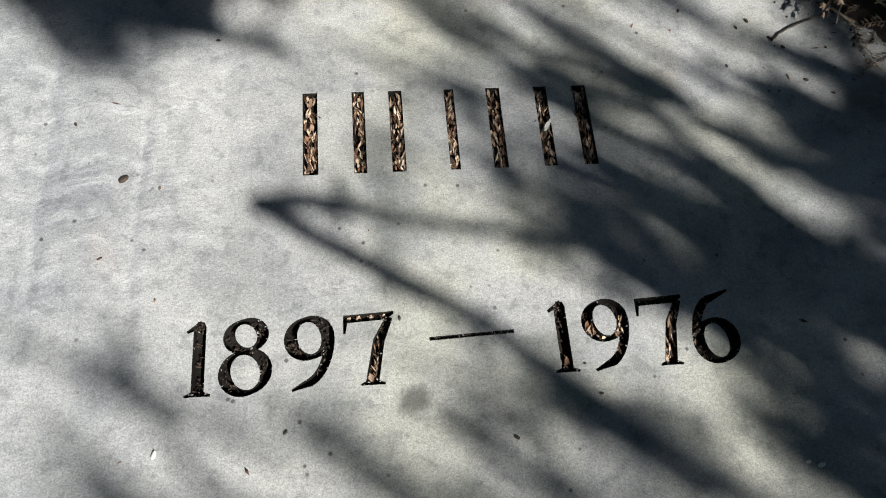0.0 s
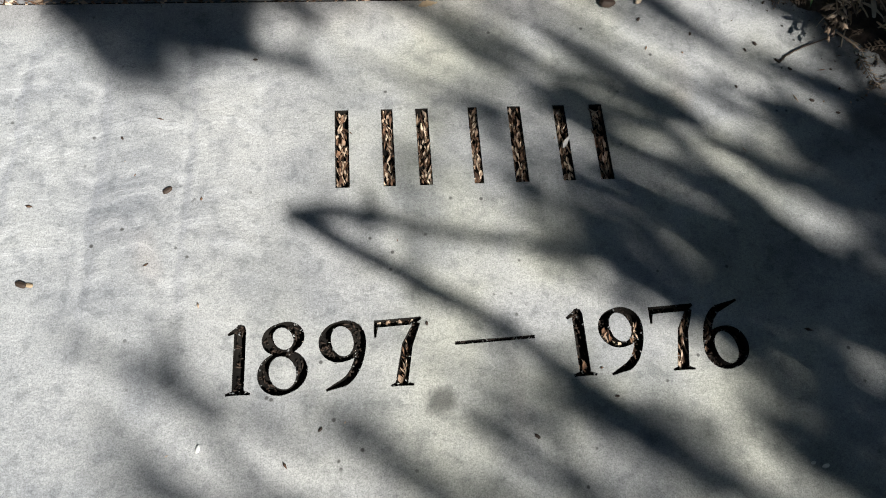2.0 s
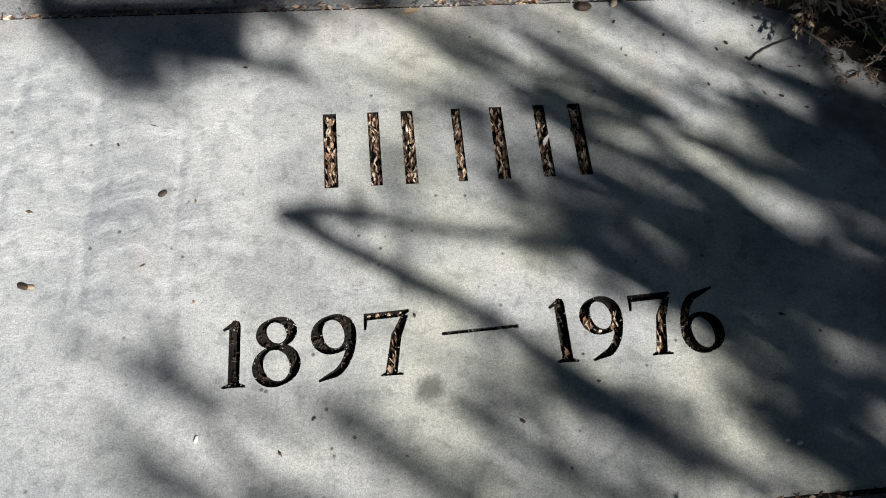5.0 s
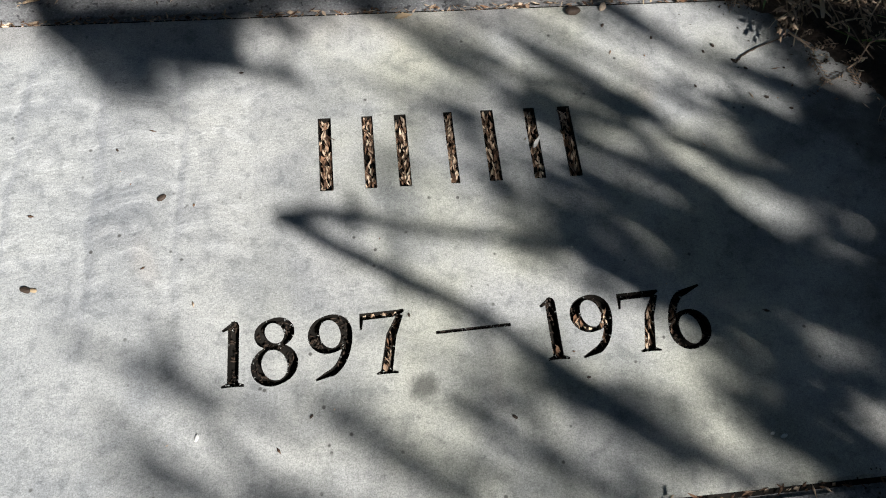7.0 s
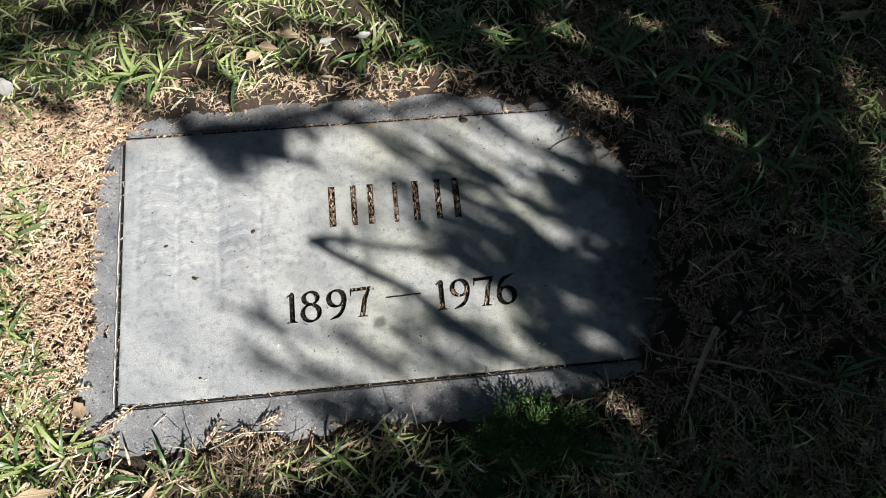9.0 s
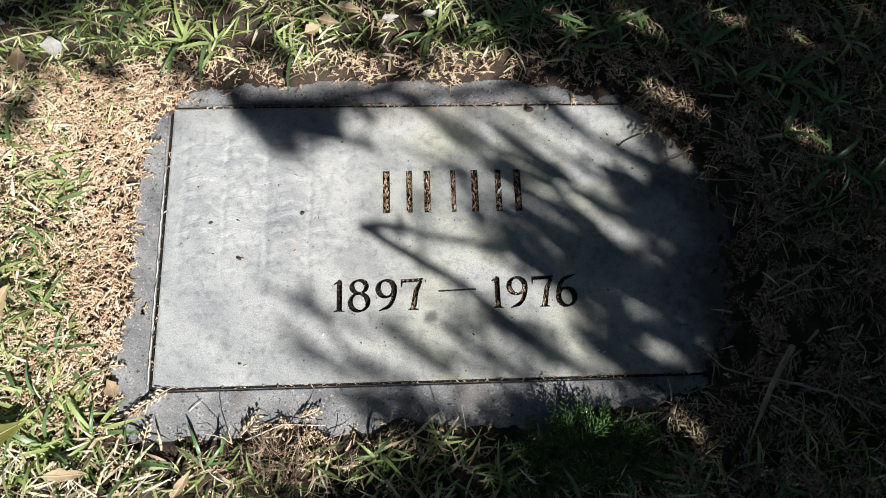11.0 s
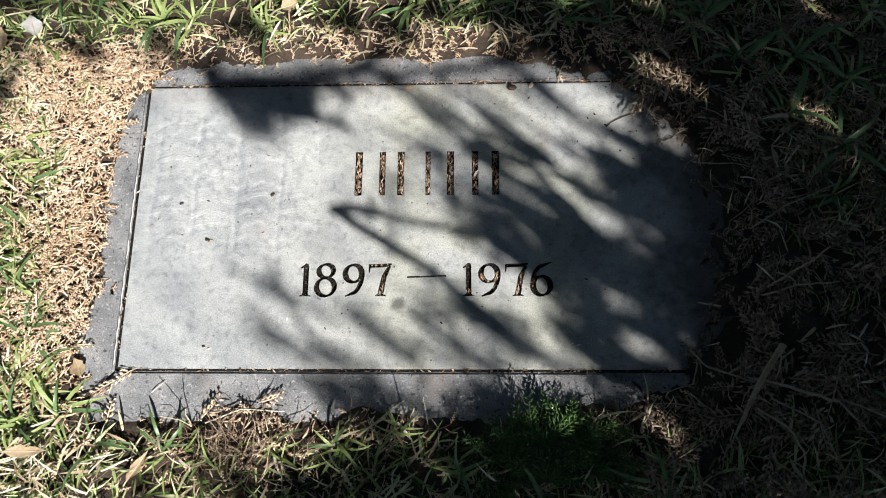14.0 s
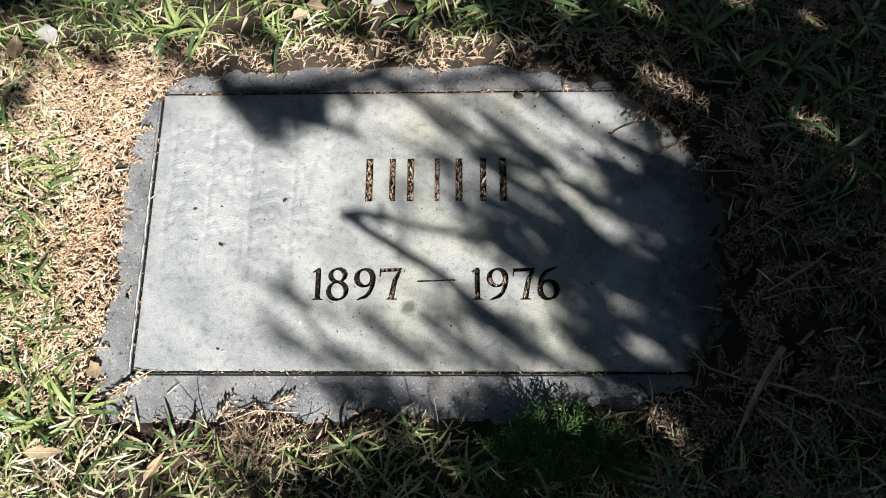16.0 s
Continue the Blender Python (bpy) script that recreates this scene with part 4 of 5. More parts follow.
flat_stick("flat grey-brown splintered stick lying on shaded litter", (0.705, 0.023, 0.034), (0.645, -0.078, 0.018), 0.0035, 0.0014)
twig("twig", TWIG, "thin tail of bark running from the stick", [(0.646, -0.076, 0.018), (0.639, -0.090, 0.020), (0.638, -0.104, 0.016)], 0.0014, 0.0008)
twig("twig", TWIG, "thin curled twig below the stick", [(0.650, -0.098, 0.016), (0.656, -0.110, 0.020), (0.662, -0.130, 0.014)], 0.0012, 0.0007)
twig("twig", TWIG, "knobbly grey twig on the dark litter", [(0.618, 0.020, 0.010), (0.630, 0.004, 0.016), (0.647, -0.004, 0.018), (0.679, -0.014, 0.020)], 0.0019, 0.0014)
twig("twig", TWIG, "knobbly grey twig on the dark litter", [(0.688, -0.012, 0.022), (0.727, -0.025, 0.026), (0.756, -0.033, 0.026), (0.776, -0.052, 0.022), (0.795, -0.075, 0.016)], 0.0023, 0.0014)
twig("twig", DRY_WOOD, "pale dry runner bent over the dark turf", [(0.676, -0.040, 0.022), (0.706, -0.062, 0.028), (0.717, -0.084, 0.026), (0.714, -0.116, 0.018)], 0.0019, 0.0014)
twig("twig", DRY_WOOD, "thin pale twig among the dead sprays", [(0.700, 0.085, 0.022), (0.735, 0.105, 0.028), (0.770, 0.128, 0.026)], 0.0020, 0.0012)
twig("twig", DRY_WOOD, "thin pale twig among the dead sprays", [(0.695, 0.076, 0.020), (0.730, 0.086, 0.026), (0.775, 0.090, 0.024)], 0.0014, 0.0010)
twig("twig", TWIG, "thin forked twig at the collar's corner", [(0.625, 0.010, 0.008), (0.620, -0.015, 0.008), (0.588, -0.024, 0.004)], 0.0012, 0.0008)
twig("twig", SEED, "short dark twig lying on the stone", [(0.546, 0.280, 0.001), (0.553, 0.286, 0.001), (0.566, 0.292, 0.002), (0.590, 0.300, 0.003)], 0.0010, 0.0006)
twig("twig", TWIG, "thin reddish twig over the litter", [(0.645, 0.231, 0.008), (0.68, 0.227, 0.016), (0.716, 0.218, 0.018)], 0.0011, 0.0007)
twig("twig", TWIG, "thin curved twig over the shaded litter", [(0.69, -0.030, 0.024), (0.735, -0.055, 0.030), (0.75, -0.09, 0.022)], 0.0014, 0.0008)
twig("twig", TWIG, "thin grey twig over the shaded litter", [(0.69, 0.15, 0.020), (0.73, 0.175, 0.026), (0.79, 0.20, 0.022)], 0.0014, 0.0008)
twig("twig", TWIG, "bare twig in the shaded turf", [(0.86, 0.05, 0.022), (0.92, 0.08, 0.030), (0.99, 0.13, 0.024)], 0.0018, 0.0010)
twig("twig", TWIG, "bare twig in the shaded turf", [(0.76, -0.03, 0.022), (0.83, -0.06, 0.028), (0.93, -0.09, 0.024)], 0.0014, 0.0009)
twig("stalk", STRAW, "grey dry stalk lying in the grass", [(-0.225, 0.419, 0.014), (-0.19, 0.428, 0.018), (-0.150, 0.440, 0.014)], 0.0016, 0.0012, category="stalk")
twig("stalk", PALE_STRAW, "white dry stalk lying over the grass", [(-0.147, 0.045, 0.034), (-0.165, -0.003, 0.042), (-0.187, -0.070, 0.034)], 0.0016, 0.0013, category="stalk")
twig("stalk", PALE_STRAW, "white dry stalk lying over the grass", [(-0.152, 0.018, 0.034), (-0.172, -0.020, 0.043), (-0.193, -0.075, 0.034)], 0.0015, 0.0011, category="stalk")
twig("stalk", PALE_STRAW, "white dry stalk lying over the grass", [(-0.144, -0.028, 0.030), (-0.179, -0.052, 0.040), (-0.21, -0.072, 0.032)], 0.0020, 0.0012, category="stalk")
twig("stalk", PALE_STRAW, "pale straw stalk bent over the collar", [(0.105, -0.058, 0.006), (0.145, -0.043, 0.010), (0.190, -0.046, 0.006)], 0.0010, 0.0007, category="stalk")
twig("stalk", PALE_STRAW, "pale straw piece lying on the collar", [(0.042, -0.026, 0.0012), (0.050, -0.019, 0.002), (0.056, -0.014, 0.0012)], 0.0007, 0.0005, category="stalk")
twig("stalk", PALE_STRAW, "pale forked stalk standing at the collar", [(0.342, -0.058, 0.004), (0.340, -0.045, 0.010), (0.337, -0.030, 0.014)], 0.0008, 0.0005, category="stalk")
twig("stalk", STRAW, "dark dry stem standing at the collar", [(0.322, -0.060, 0.002), (0.326, -0.050, 0.030), (0.331, -0.043, 0.052)], 0.0010, 0.0006, category="stalk")
twig("stalk", STRAW, "dark dry stem standing at the collar", [(0.088, -0.060, 0.002), (0.086, -0.055, 0.025), (0.075, -0.052, 0.050)], 0.0008, 0.0005, category="stalk")
twig("stalk", STRAW, "dark dry stem standing at the collar", [(0.090, -0.060, 0.002), (0.092, -0.050, 0.025), (0.098, -0.045, 0.044)], 0.0008, 0.0005, category="stalk")
twig("stalk", STRAW, "thin dry stem rising at the collar", [(0.512, -0.058, 0.002), (0.515, -0.050, 0.024), (0.520, -0.044, 0.040)], 0.0009, 0.0005, category="stalk")
twig("stalk", STRAW, "thin dry stem rising at the collar", [(0.530, -0.056, 0.002), (0.531, -0.052, 0.020), (0.536, -0.046, 0.034)], 0.0010, 0.0006, category="stalk")


def frond(label, x, y, length, rows, yaw, tilt, seed, lift=0.003):
    ob = tagged(new("cedar_frond", raw_mesh("cedar_frond", *cedar_spray(length, rows * 2 // 3, seed, 0.5), CEDAR)), label, "cedar frond")
    ob.matrix_world = pose(x, y, max(0.0, float(rise(x, y))) + lift, tilt, -abs(tilt) * 0.4, yaw)
    return ob


for fx, fy, fl, fr, fyaw, ft, fs in ((0.160, -0.036, 0.026, 14, 8, 8, 201), (-0.003, -0.060, 0.026, 13, 82, 10, 202), (0.021, -0.001, 0.026, 14, 208, 3, 203), (0.002, -0.013, 0.030, 15, 212, 5, 204),
                                    (-0.060, 0.348, 0.044, 18, -5, 4, 205), (-0.062, 0.055, 0.030, 14, 10, 8, 206), (-0.05, 0.025, 0.02, 10, 5, 8, 207), (0.100, -0.052, 0.028, 14, 40, 12, 208),
                                    (0.24, 0.45, 0.034, 15, 100, 12, 209), (0.25, 0.435, 0.034, 15, 60, 15, 210)):
    frond("orange-brown dry cedar frond by the stone", fx, fy, fl, fr, fyaw, ft, fs)


def seed_on(name, material, label, x, y, size, yaw, category="seed"):
    bm = bmesh.new()
    bmesh.ops.create_icosphere(bm, subdivisions=2, radius=size)
    for vert in bm.verts:
        k = 1 + 0.25 * noise.noise(vert.co * (1.3 / size) + Vector((x * 50, y * 50, 0)))
        vert.co = Vector((vert.co.x * 1.5, vert.co.y * 0.8, vert.co.z * 0.6)) * k
    me = bpy.data.meshes.new(name)
    bm.to_mesh(me)
    bm.free()
    me.materials.append(material)
    ob = tagged(new(name, me), label, category)
    ob.matrix_world = pose(x, y, size * 0.5, 0, 0, yaw)


seed_on("seed", SEED, "dark seed husk lying on the stone", 0.159, 0.199, 0.0021, 40)
seed_on("seed", SEED, "brown seed husk on the stone", 0.0875, 0.145, 0.0023, -20)
seed_on("seed", DEAD_LEAF, "tan scrap of husk beside the seed", 0.0915, 0.1445, 0.0016, -10)
seed_on("seed", SEED, "dark seed husk lying on the stone", 0.053, 0.189, 0.0018, 20)
seed_on("seed", SEED, "small dark seed on the stone", 0.094, 0.024, 0.0014, 0)
seed_on("seed", FLAKE, "small reddish husk on the stone", 0.100, 0.0215, 0.0013, 30)
seed_on("stone_chip", CHIP, "tiny white chip on the stone", 0.185, 0.054, 0.0014, 80, "chip")
seed_on("stone_chip", CHIP, "tiny white chip on the stone", 0.503, 0.026, 0.0014, 20, "chip")
seed_on("stone_chip", CHIP, "tiny white chip on the stone", 0.497, 0.028, 0.0010, 20, "chip")
seed_on("seed", SEED, "dark clot of grit at the joint", 0.437, 0.331, 0.0042, 5)
seed_on("seed", FLAKE, "brown crumb at the joint", 0.460, 0.334, 0.0028, 60)
for sx, sy, sz in ((0.545, 0.282, 0.0013), (0.552, 0.275, 0.0011), (0.533, 0.296, 0.0013), (0.525, 0.291, 0.0010), (0.49, 0.305, 0.0011), (0.457, 0.318, 0.0012), (0.512, 0.262, 0.0009), (0.302, 0.113, 0.0009), (0.245, 0.06, 0.0009),
                   (0.355, 0.05, 0.0012), (0.40, 0.068, 0.0009), (0.13, 0.235, 0.0009), (0.205, 0.29, 0.001), (0.56, 0.25, 0.0012), (0.575, 0.24, 0.001)):
    seed_on("grit", SEED, "small dark grain of grit on the stone", sx, sy, sz, sx * 900, "grit")

# tufts of broader grass
broad = [blade(0.065, 0.0052, 1.7, 5), blade(0.050, 0.0044, 2.1, 5), blade(0.085, 0.0058, 2.0, 6), blade(0.040, 0.0040, 1.4, 5)]
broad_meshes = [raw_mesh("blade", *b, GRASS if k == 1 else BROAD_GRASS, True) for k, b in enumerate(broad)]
# the same blades for tufts in sun: sunlight put into a brighter green
sun_bright_meshes = [raw_mesh("blade", *b, BROAD_GRASS if k == 2 else GRASS, True) for k, b in enumerate(broad)]
pale_mesh = raw_mesh("blade", *broad[1], STRAW, True)


def grass_tuft(x, y, count, scale, label, dry=0.1):
    root = tagged(new("grass_tuft"), label, "grass tuft", "grass tufts round the stone")
    root.location = (x, y, max(0.0, float(rise(x, y))))
    for k in range(count):
        ob = part("blade", pale_mesh if rng.uniform() < dry else (sun_bright_meshes if x < 0.38 else broad_meshes)[int(rng.integers(0, 4))], None, root)
        yaw = 360 * k / count + rng.uniform(-30, 30)
        sc = scale * rng.uniform(0.7, 1.15)
        ob.matrix_local = pose(rng.uniform(-0.008, 0.008), rng.uniform(-0.008, 0.008), 0, rng.uniform(-25, 25), rng.uniform(-15, 35), yaw) @ Matrix.Scale(sc, 4)


SUNNY, SHADED = "tuft of broad grass in sun, its green brightened for sunlight", "tuft of dark green broad grass in shade"
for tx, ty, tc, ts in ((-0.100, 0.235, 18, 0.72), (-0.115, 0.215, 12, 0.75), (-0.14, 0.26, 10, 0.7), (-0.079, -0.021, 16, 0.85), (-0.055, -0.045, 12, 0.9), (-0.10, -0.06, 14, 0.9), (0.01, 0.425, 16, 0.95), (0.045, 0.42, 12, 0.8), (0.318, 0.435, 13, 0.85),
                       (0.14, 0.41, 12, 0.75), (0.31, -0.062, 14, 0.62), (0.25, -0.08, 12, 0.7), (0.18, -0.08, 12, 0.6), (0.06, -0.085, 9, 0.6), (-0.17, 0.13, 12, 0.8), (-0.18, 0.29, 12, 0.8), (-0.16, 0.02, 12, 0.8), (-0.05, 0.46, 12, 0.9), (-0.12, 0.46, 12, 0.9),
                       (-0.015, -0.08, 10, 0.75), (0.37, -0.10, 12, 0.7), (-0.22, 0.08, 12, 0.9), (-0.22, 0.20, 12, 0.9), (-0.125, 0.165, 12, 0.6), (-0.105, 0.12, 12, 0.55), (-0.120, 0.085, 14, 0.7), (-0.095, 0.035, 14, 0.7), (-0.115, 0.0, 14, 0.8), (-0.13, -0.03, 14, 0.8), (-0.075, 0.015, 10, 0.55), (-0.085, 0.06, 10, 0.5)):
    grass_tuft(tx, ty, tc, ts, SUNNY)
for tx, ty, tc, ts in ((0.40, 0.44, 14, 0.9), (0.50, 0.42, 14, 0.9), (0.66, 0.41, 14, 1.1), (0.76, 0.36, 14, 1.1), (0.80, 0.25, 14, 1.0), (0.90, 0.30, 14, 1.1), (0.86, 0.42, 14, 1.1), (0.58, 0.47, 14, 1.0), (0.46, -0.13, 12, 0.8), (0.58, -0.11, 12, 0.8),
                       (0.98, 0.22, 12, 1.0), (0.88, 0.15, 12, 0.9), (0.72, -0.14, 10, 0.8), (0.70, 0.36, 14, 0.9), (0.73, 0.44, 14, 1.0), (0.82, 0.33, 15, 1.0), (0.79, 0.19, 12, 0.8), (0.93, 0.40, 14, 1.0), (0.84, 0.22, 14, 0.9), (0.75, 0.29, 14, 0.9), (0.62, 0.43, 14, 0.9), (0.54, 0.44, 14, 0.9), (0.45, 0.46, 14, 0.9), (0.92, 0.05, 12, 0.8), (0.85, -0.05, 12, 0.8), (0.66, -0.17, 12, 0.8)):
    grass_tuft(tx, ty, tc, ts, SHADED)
grass_tuft(0.590, 0.350, 13, 0.75, "tuft of pale straw-tipped grass over the stone's corner", 0.7)

# ---- the tree whose boughs shade the stone ----


def above(x, y, h):
    """The place at height h from which the shade falls on (x, y)."""
    return (x + SUN_LEAN.x * h, y + SUN_LEAN.y * h, h)


tree = tagged(new("conifer_tree"), "dark green conifer whose boughs overhang the stone", "tree")
leaf_pieces, wood = [], []
tufts = []
for s in range(6):
    r = np.random.default_rng(90 + s)
    pieces = []
    for k in range(16):
        t = k / 15
        side = 1 if k % 2 else -1
        size = 0.035 * (1 - 0.5 * t)
        base = np.array((0.075 * t, 0, 0))
        tip = base + (size * 0.8, side * size * 0.5, r.uniform(-0.4, 0.4) * size)
        pieces.append(spindle(base, tip, 0.0028))
    tufts.append(joined(pieces))


def bough(points, h, r0, r1, leaves=0, spread=0.01, size=0.6):
    """A branchlet whose shade runs along the points given on the stone, with sprays along it."""
    pts = np.asarray(points, float)
    s = np.linspace(0, 1, len(pts))
    q = np.linspace(0, 1, 4 * len(pts))
    x, y = np.interp(q, s, pts[:, 0]), np.interp(q, s, pts[:, 1])
    hh = h + 0.05 * np.sin(q * 5)
    line = np.stack([x + SUN_LEAN.x * hh, y + SUN_LEAN.y * hh, hh], -1)
    wood.append(tube(line, np.linspace(r0, r1, len(q)), 5))
    if leaves:
        k = rng.uniform(0, 1, leaves)
        i = np.minimum((k * (len(q) - 1)).astype(int), len(q) - 2)
        pos = line[i] + (line[i + 1] - line[i]) * (k * (len(q) - 1) - i)[:, None] + rng.normal(0, spread, (leaves, 3))
        d = line[i + 1] - line[i]
        yaw = np.arctan2(d[:, 1], d[:, 0]) + rng.normal(0, 0.2, leaves) + np.pi * (pts[0, 0] > pts[-1, 0])
        leaf_pieces.append(scattered(tufts, pos, turns(yaw, rng.normal(0, 0.3, leaves), rng.uniform(0.3, 1.1, leaves) * rng.choice((-1, 1), leaves), rng.uniform(0.6, 1.1, leaves) * size)))


# sprays over the top edge of the stone
for k, (ax, bx, ry) in enumerate(((0.225, 0.062, 0.350), (0.210, 0.066, 0.340), (0.195, 0.074, 0.330), (0.190, 0.082, 0.320), (0.205, 0.092, 0.309), (0.205, 0.100, 0.298), (0.150, 0.106, 0.288))):
    bough([(ax, ry - 0.004), ((ax + bx) / 2, ry + 0.003), (bx, ry)], 1.45 + 0.04 * k, 0.005, 0.004, 16, 0.006, 0.45)
bough([(0.15, 0.308), (0.20, 0.296), (0.245, 0.280)], 1.2, 0.008, 0.004, 10, 0.004, 0.36)
bough([(0.10, 0.335), (0.07, 0.355), (0.04, 0.38)], 1.3, 0.006, 0.004, 18, 0.008, 0.5)
bough([(0.30, 0.385), (0.24, 0.36), (0.20, 0.335)], 1.2, 0.006, 0.004, 20, 0.008, 0.5)
bough([(0.46, 0.375), (0.40, 0.358), (0.30, 0.352), (0.24, 0.355)], 1.3, 0.006, 0.004, 26, 0.007, 0.5)
bough([(0.48, 0.40), (0.45, 0.37), (0.40, 0.36)], 1.3, 0.007, 0.004, 18, 0.008, 0.5)
bough([(-0.05, 0.53), (-0.12, 0.50), (-0.22, 0.475), (-0.3, 0.455)], 1.4, 0.008, 0.005, 60, 0.02, 0.8)
bough([(0.10, 0.56), (-0.02, 0.545), (-0.15, 0.53), (-0.3, 0.50)], 1.4, 0.008, 0.005, 70, 0.02, 0.9)
for cx, cy, half in ((-0.10, 0.405, 0.035), (0.0, 0.402, 0.018), (0.10, 0.425, 0.03), (0.16, 0.485, 0.04), (0.22, 0.425, 0.03), (0.25, 0.49, 0.05), (0.29, 0.415, 0.025), (-0.20, 0.35, 0.03), (-0.24, 0.12, 0.03), (0.02, 0.50, 0.04), (0.33, 0.44, 0.03), (0.12, -0.08, 0.03), (0.06, -0.12, 0.04), (0.15, -0.13, 0.04)):
    bough([(cx + half, cy - 0.5 * half), (cx, cy), (cx - half, cy + 0.4 * half)], 1.15, 0.005, 0.003, 16, 0.008, 0.5)
# gaps in the foliage: where the sun comes through, and how wide
GAPS = ((0.496, 0.240, 0.012), (0.525, 0.177, 0.013), (0.554, 0.143, 0.009), (0.538, 0.077, 0.008), (0.560, 0.030, 0.0095), (0.553, 0.252, 0.009), (0.50, 0.283, 0.013), (0.545, 0.294, 0.011), (0.615, 0.262, 0.010), (0.600, 0.292, 0.008), (0.570, -0.044, 0.011), (0.47, 0.47, 0.011), (0.395, 0.415, 0.007), (0.45, 0.45, 0.006), (0.36, 0.46, 0.010), (0.20, -0.15, 0.014), (0.70, 0.385, 0.007), (0.768, 0.300, 0.013), (0.795, 0.235, 0.010), (0.830, 0.160, 0.008), (0.597, 0.353, 0.017), (0.68, 0.47, 0.010), (0.88, 0.47, 0.006), (0.80, 0.53, 0.008), (0.56, 0.47, 0.012), (0.78, 0.44, 0.010), (0.612, 0.150, 0.006))


def through_gap(x, y, grow=1.0):
    """Whether the sun on its way to (x, y) passes one of the gaps."""
    hit = np.zeros(np.shape(x), bool)
    for px, py, pr in GAPS:
        along, across = (x - px) * 0.85 - (y - py) * 0.53, (x - px) * 0.53 + (y - py) * 0.85
        hit = hit | ((along / (pr * 3.0 * grow)) ** 2 + (across / (pr * 0.92 * grow)) ** 2 < 1)
    return hit


# the forked branchlet and the long streaks
SHADE = 0.90
bough([(0.42, 0.140), (0.36, 0.158), (0.305, 0.170), (0.278, 0.178), (0.251, 0.184), (0.226, 0.181)], SHADE, 0.0030, 0.0050, 12, 0.004, 0.36)
bough([(0.285, 0.176), (0.255, 0.182), (0.230, 0.182)], SHADE, 0.0040, 0.0050, 10, 0.003, 0.3)
bough([(0.43, 0.04), (0.375, 0.082), (0.345, 0.108), (0.312, 0.130), (0.264, 0.157), (0.232, 0.180)], SHADE, 0.0050, 0.0045, 26, 0.004, 0.40)
bough([(0.60, 0.085), (0.55, 0.125), (0.512, 0.159), (0.476, 0.192), (0.435, 0.222), (0.400, 0.250), (0.368, 0.274), (0.336, 0.300)], 1.3, 0.0075, 0.0035, 44, 0.004, 0.42)
bough([(0.56, 0.17), (0.50, 0.215), (0.453, 0.256), (0.424, 0.283), (0.387, 0.310)], 1.3, 0.0060, 0.0030, 22, 0.004, 0.36)
bough([(0.49, 0.10), (0.465, 0.122), (0.437, 0.153), (0.411, 0.170), (0.389, 0.186), (0.354, 0.194)], 1.25, 0.0050, 0.0025, 16, 0.004, 0.38)
bough([(0.49, 0.095), (0.463, 0.113), (0.432, 0.132), (0.408, 0.152)], 1.1, 0.0050, 0.0030, 14, 0.004, 0.36)
bough([(0.42, -0.015), (0.399, 0.004), (0.378, 0.020), (0.350, 0.038), (0.316, 0.066)], 1.3, 0.0050, 0.0035, 18, 0.005, 0.40)
bough([(0.47, 0.010), (0.441, 0.026), (0.428, 0.037), (0.385, 0.060), (0.356, 0.081)], 1.3, 0.0040, 0.0025, 14, 0.005, 0.36)
bough([(0.50, 0.000), (0.465, 0.015), (0.440, 0.027)], 1.3, 0.0055, 0.0040, 12, 0.003, 0.36)
bough([(0.30, -0.03), (0.250, -0.005), (0.195, 0.029), (0.160, 0.050), (0.129, 0.076)], 1.35, 0.0042, 0.0020, 8, 0.005, 0.4)
bough([(0.27, 0.0), (0.215, 0.030), (0.179, 0.077), (0.161, 0.124)], 1.4, 0.0042, 0.0020, 8, 0.005, 0.4)
bough([(0.33, 0.01), (0.28, 0.04), (0.24, 0.07)], 1.3, 0.0035, 0.0015, 10, 0.006, 0.4)
bough([(0.35, -0.045), (0.29, -0.025), (0.235, -0.015), (0.20, -0.008)], 1.2, 0.0060, 0.0030, 30, 0.007, 0.45)
bough([(0.30, -0.05), (0.26, -0.035), (0.22, -0.025)], 1.2, 0.0060, 0.0030, 24, 0.006, 0.45)
bough([(0.50, -0.05), (0.43, -0.028), (0.37, -0.018)], 1.2, 0.0060, 0.0030, 34, 0.007, 0.45)
bough([(0.48, -0.055), (0.40, -0.042), (0.35, -0.03)], 1.2, 0.0060, 0.0030, 30, 0.007, 0.45)
for k in range(60):
    cx, cy, half, swing = rng.uniform(0.38, 0.56), rng.uniform(0.10, 0.28), rng.uniform(0.03, 0.07), rng.normal(-0.60, 0.07)
    if (k % 2 and cx < 0.43) or through_gap(cx, cy, 1.6):
        continue
    ex, ey = half * math.cos(swing), half * math.sin(swing)
    bough([(cx + ex, cy + ey), (cx, cy + 0.002), (cx - ex, cy - ey)], rng.uniform(0.9, 1.4), rng.uniform(0.0030, 0.0050), 0.0014, 4, 0.0025, 0.30)
for k in range(52):
    cx, cy, half, swing = rng.uniform(0.47, 0.66), rng.uniform(0.17, 0.335), rng.uniform(0.03, 0.065), rng.normal(-0.56, 0.10)
    if through_gap(cx, cy, 1.3) or cy > 0.345 - 1.1 * max(0.0, 0.53 - cx):
        continue
    ex, ey = half * math.cos(swing), half * math.sin(swing)
    bough([(cx + ex, cy + ey), (cx, cy + 0.002), (cx - ex, cy - ey)], rng.uniform(0.9, 1.3), rng.uniform(0.0034, 0.0056), 0.0016, 5, 0.0025, 0.32)
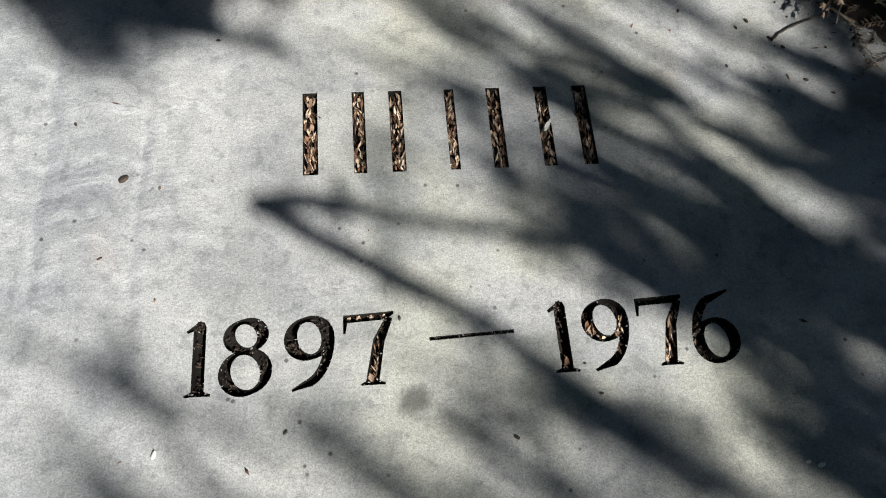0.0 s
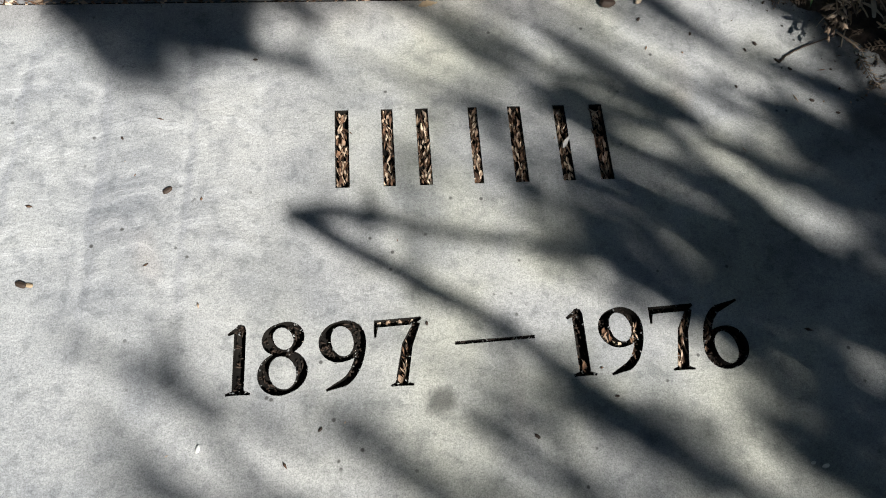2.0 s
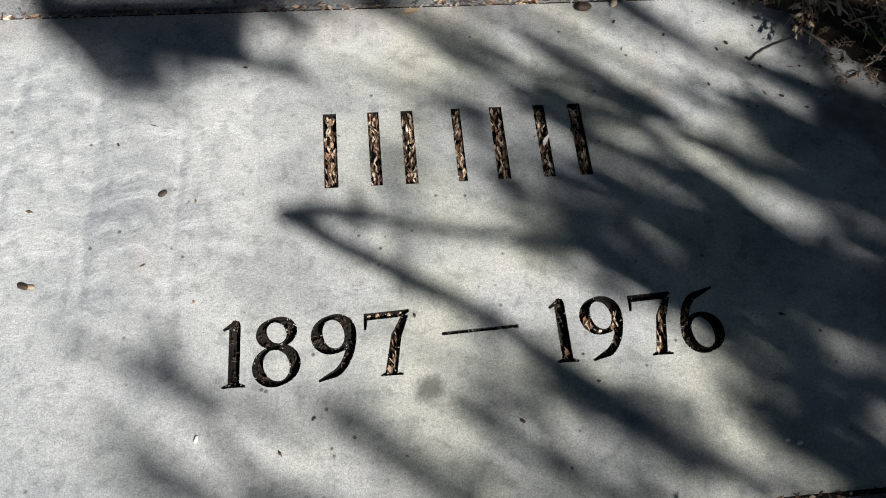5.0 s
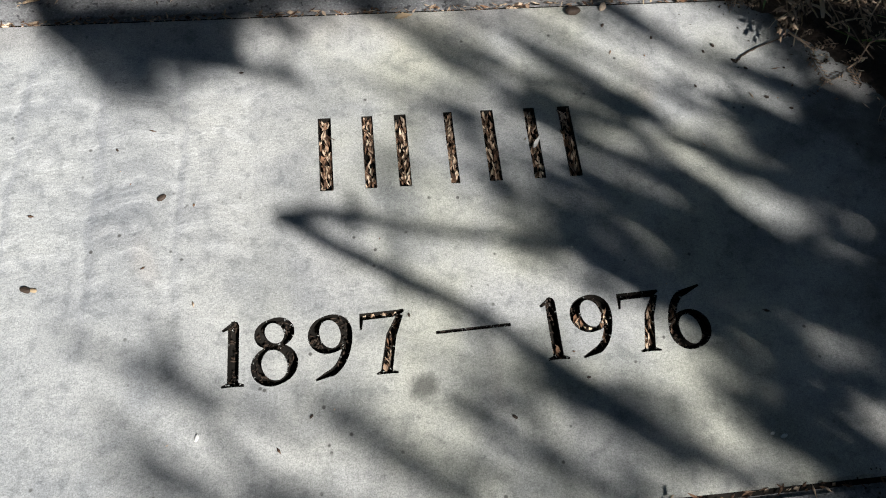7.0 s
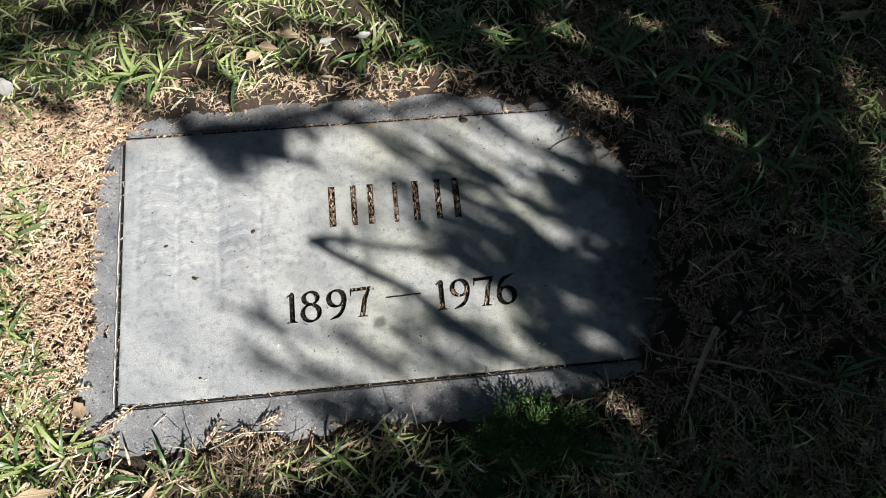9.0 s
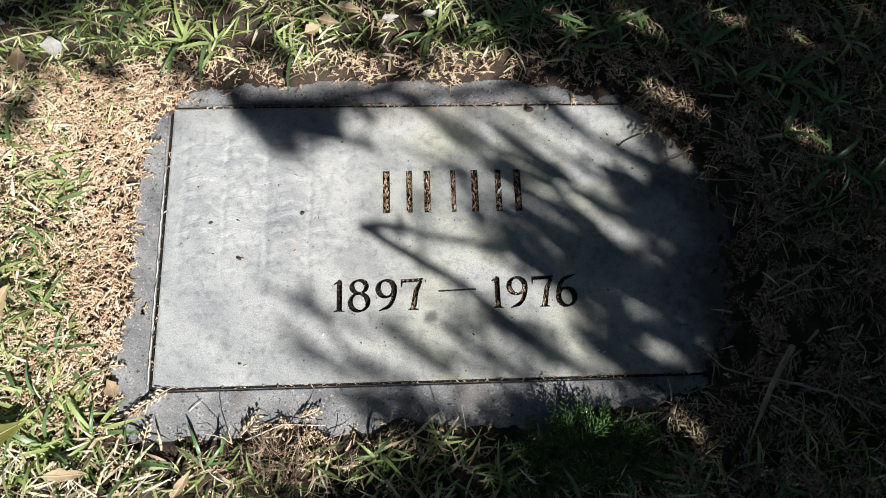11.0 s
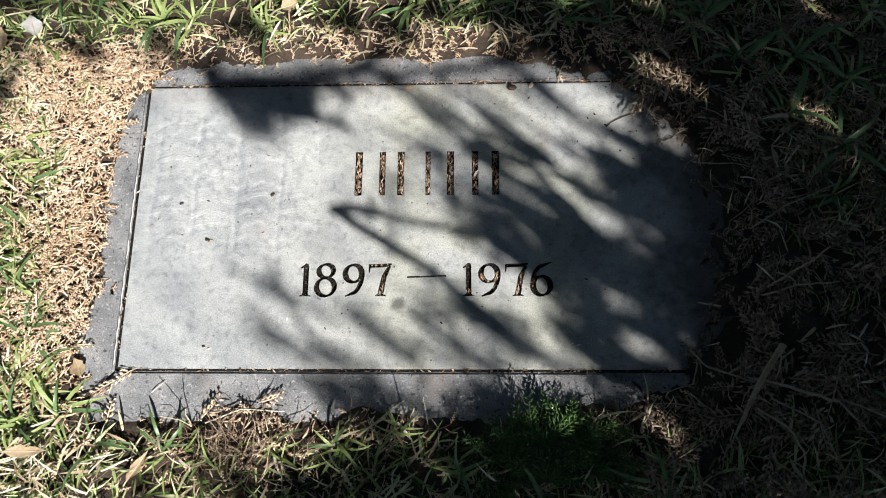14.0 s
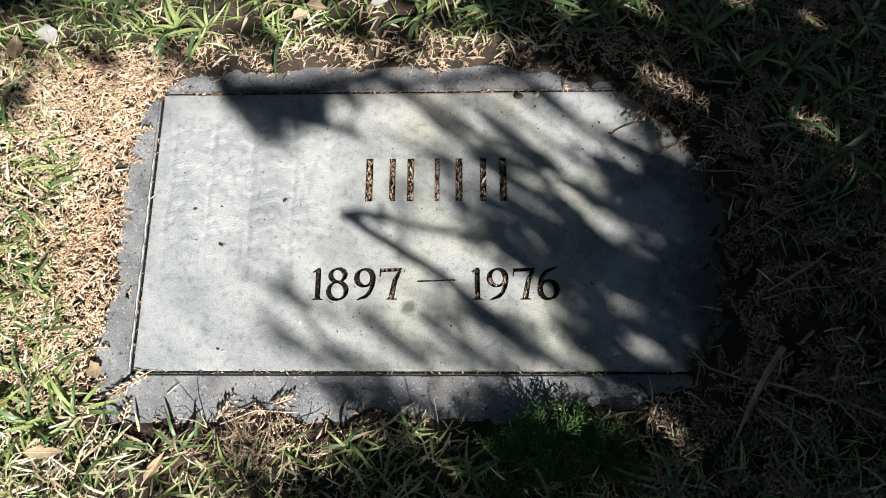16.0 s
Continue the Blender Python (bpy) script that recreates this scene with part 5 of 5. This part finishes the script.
# many fine drooping branchlets, all swept the same way, higher up and so with softer shade
for k in range(190):
    cx, cy, half, swing = rng.uniform(0.30, 0.66), rng.uniform(-0.01, 0.34), rng.uniform(0.03, 0.085), rng.normal(-0.58, 0.07)
    if cx < 0.36 + 0.25 * abs(cy - 0.14) and k % 4:
        continue
    if (abs((cx - 0.42) * 0.56 + (cy - 0.085) * 0.83) < 0.026 and cx < 0.55) or through_gap(cx, cy, 1.6):
        continue
    ex, ey = half * math.cos(swing), half * math.sin(swing)
    bough([(cx + ex, cy + ey), (cx, cy + 0.003), (cx - ex, cy - ey)], rng.uniform(1.1, 1.7), rng.uniform(0.0026, 0.0046), 0.0012, 4, 0.0025, 0.30)
for cx, cy, half in ((0.20, 0.075, 0.05), (0.17, 0.03, 0.05), (0.24, 0.02, 0.05), (0.27, 0.055, 0.04), (0.30, 0.02, 0.04), (0.14, 0.10, 0.04), (0.33, 0.31, 0.03), (0.40, 0.325, 0.03), (0.30, 0.215, 0.02), (0.36, 0.225, 0.03), (0.40, 0.045, 0.03)):
    bough([(cx + half * 0.85, cy - half * 0.5), (cx, cy), (cx - half * 0.85, cy + half * 0.5)], 1.45, 0.0034, 0.002, 4, 0.005, 0.36)
# the crown: dense sprays over the dark end of the stone and the turf beyond, with gaps


def crown_share(x, y):
    edge = np.interp(y, [-0.4, -0.2, -0.10, -0.075, -0.055, -0.04, 0.0, 0.03, 0.05, 0.09, 0.14, 0.20, 0.23, 0.26, 0.30, 0.34, 0.37, 0.45, 0.8], [0.04, 0.08, 0.15, 0.21, 0.29, 0.49, 0.520, 0.478, 0.460, 0.446, 0.458, 0.485, 0.505, 0.520, 0.540, 0.52, 0.46, 0.32, 0.26])
    share = np.clip((x - edge) / np.interp(y, [0.04, 0.10, 0.40], [0.02, 0.07, 0.07]), 0, 1) * np.where((y < -0.06) & (x < 0.45), 0.6 + 0.4 * np.clip((x - 0.10) / 0.12, 0, 1), 1.0)
    return share


def spray_cloud(kinds, n, x_lo, x_hi, y_lo, y_hi, h_lo, h_hi, size, yaw_spread, grow):
    x, y = rng.uniform(x_lo, x_hi, n), rng.uniform(y_lo, y_hi, n)
    ok = (rng.uniform(0, 1, n) < crown_share(x, y)) & ~through_gap(x, y, grow)
    x, y = x[ok], y[ok]
    n = len(x)
    h = rng.uniform(h_lo, h_hi, n)
    yaw = rng.normal(2.58, yaw_spread, n)
    x, y = x - 0.03 * size * np.cos(yaw), y - 0.03 * size * np.sin(yaw)
    pos = np.stack([x + SUN_LEAN.x * h, y + SUN_LEAN.y * h, h], -1)
    leaf_pieces.append(scattered(kinds, pos, turns(yaw, rng.normal(0, 0.2, n), rng.uniform(-0.5, 0.5, n), rng.uniform(0.8, 1.2, n) * size)))


slim = []
for s_ in range(5):
    r = np.random.default_rng(70 + s_)
    slim.append(joined([spindle((-0.03 + 0.012 * k, r.uniform(-0.004, 0.004), 0), (0.02 + 0.012 * k, r.uniform(-0.010, 0.010), r.uniform(-0.01, 0.01)), 0.0030) for k in range(4)]))
spray_cloud(slim, 27000, 0.04, 0.80, -0.40, 0.70, 1.0, 1.6, 0.62, 0.10, 1.1)
spray_cloud(tufts, 5000, 0.64, 0.95, -0.40, 0.70, 0.9, 1.3, 0.5, 0.3, 1.4)
spray_cloud(tufts, 4600, 0.70, 2.2, -0.8, 1.4, 1.4, 2.4, 1.1, 0.5, 2.4)

# added, unseen foliage dome: closes off most sky but for the sun's way
n = 5200
az, up, dist = rng.uniform(0, 2 * np.pi, n), np.arcsin(rng.uniform(0.12, 1.0, n)), rng.uniform(3.2, 6.0, n)
pos = np.stack([0.3 + dist * np.cos(up) * np.cos(az), 0.1 + dist * np.cos(up) * np.sin(az), dist * np.sin(up)], -1)
fx, fy = pos[:, 0] - SUN_LEAN.x * pos[:, 2], pos[:, 1] - SUN_LEAN.y * pos[:, 2]
pos = pos[~((fx > -1.0) & (fx < 1.2) & (fy > -1.0) & (fy < 1.3))]
n = len(pos)
sky_dome = scattered(tufts, pos, turns(rng.uniform(0, 6.3, n), rng.normal(0, 0.5, n), rng.uniform(-1.2, 1.2, n), rng.uniform(4.5, 6.5, n)))
v, f = joined(leaf_pieces)
tagged(part("crown", raw_mesh("crown", v, f, NEEDLES), NEEDLES, tree), kind="stuff")
tagged(part("sky_block_dome", raw_mesh("sky_block_dome", *sky_dome, NEEDLES), NEEDLES, tree), kind="stuff")
ROOT = Vector((2.7, -2.1, 0.0))
part("trunk", raw_mesh("trunk", *tube([ROOT + Vector((0, 0, -0.1)), ROOT + Vector((0.02, 0, 0.6)), ROOT + Vector((0.0, 0.03, 2.0)), ROOT + Vector((0.05, 0, 4.0)), ROOT + Vector((0.05, 0, 6.5))], [0.24, 0.18, 0.15, 0.11, 0.02], 14), BARK, True), BARK, tree)
v, f = joined(wood)
tagged(part("twigs", raw_mesh("twigs", v, f, BARK), BARK, tree), kind="stuff")
for tx, ty, h, r in ((0.55, 0.15, 1.65, 0.02), (0.5, 0.0, 1.8, 0.02), (0.5, 0.4, 2.0, 0.02), (1.0, 0.3, 2.1, 0.025), (1.2, -0.2, 2.2, 0.025), (1.3, 0.8, 2.4, 0.03)):
    end = Vector(above(tx, ty, h))
    start = ROOT + Vector((0, 0, h - 0.1))
    mid = (start + end) / 2 + Vector((0, 0, 0.12))
    part("limb", raw_mesh("limb", *tube([start, (start + mid) / 2 + Vector((0, 0, 0.04)), mid, (mid + end) / 2 + Vector((0, 0, 0.03)), end], [r * 2, r * 1.6, r * 1.2, r * 0.8, r * 0.3], 8), BARK, True), BARK, tree)
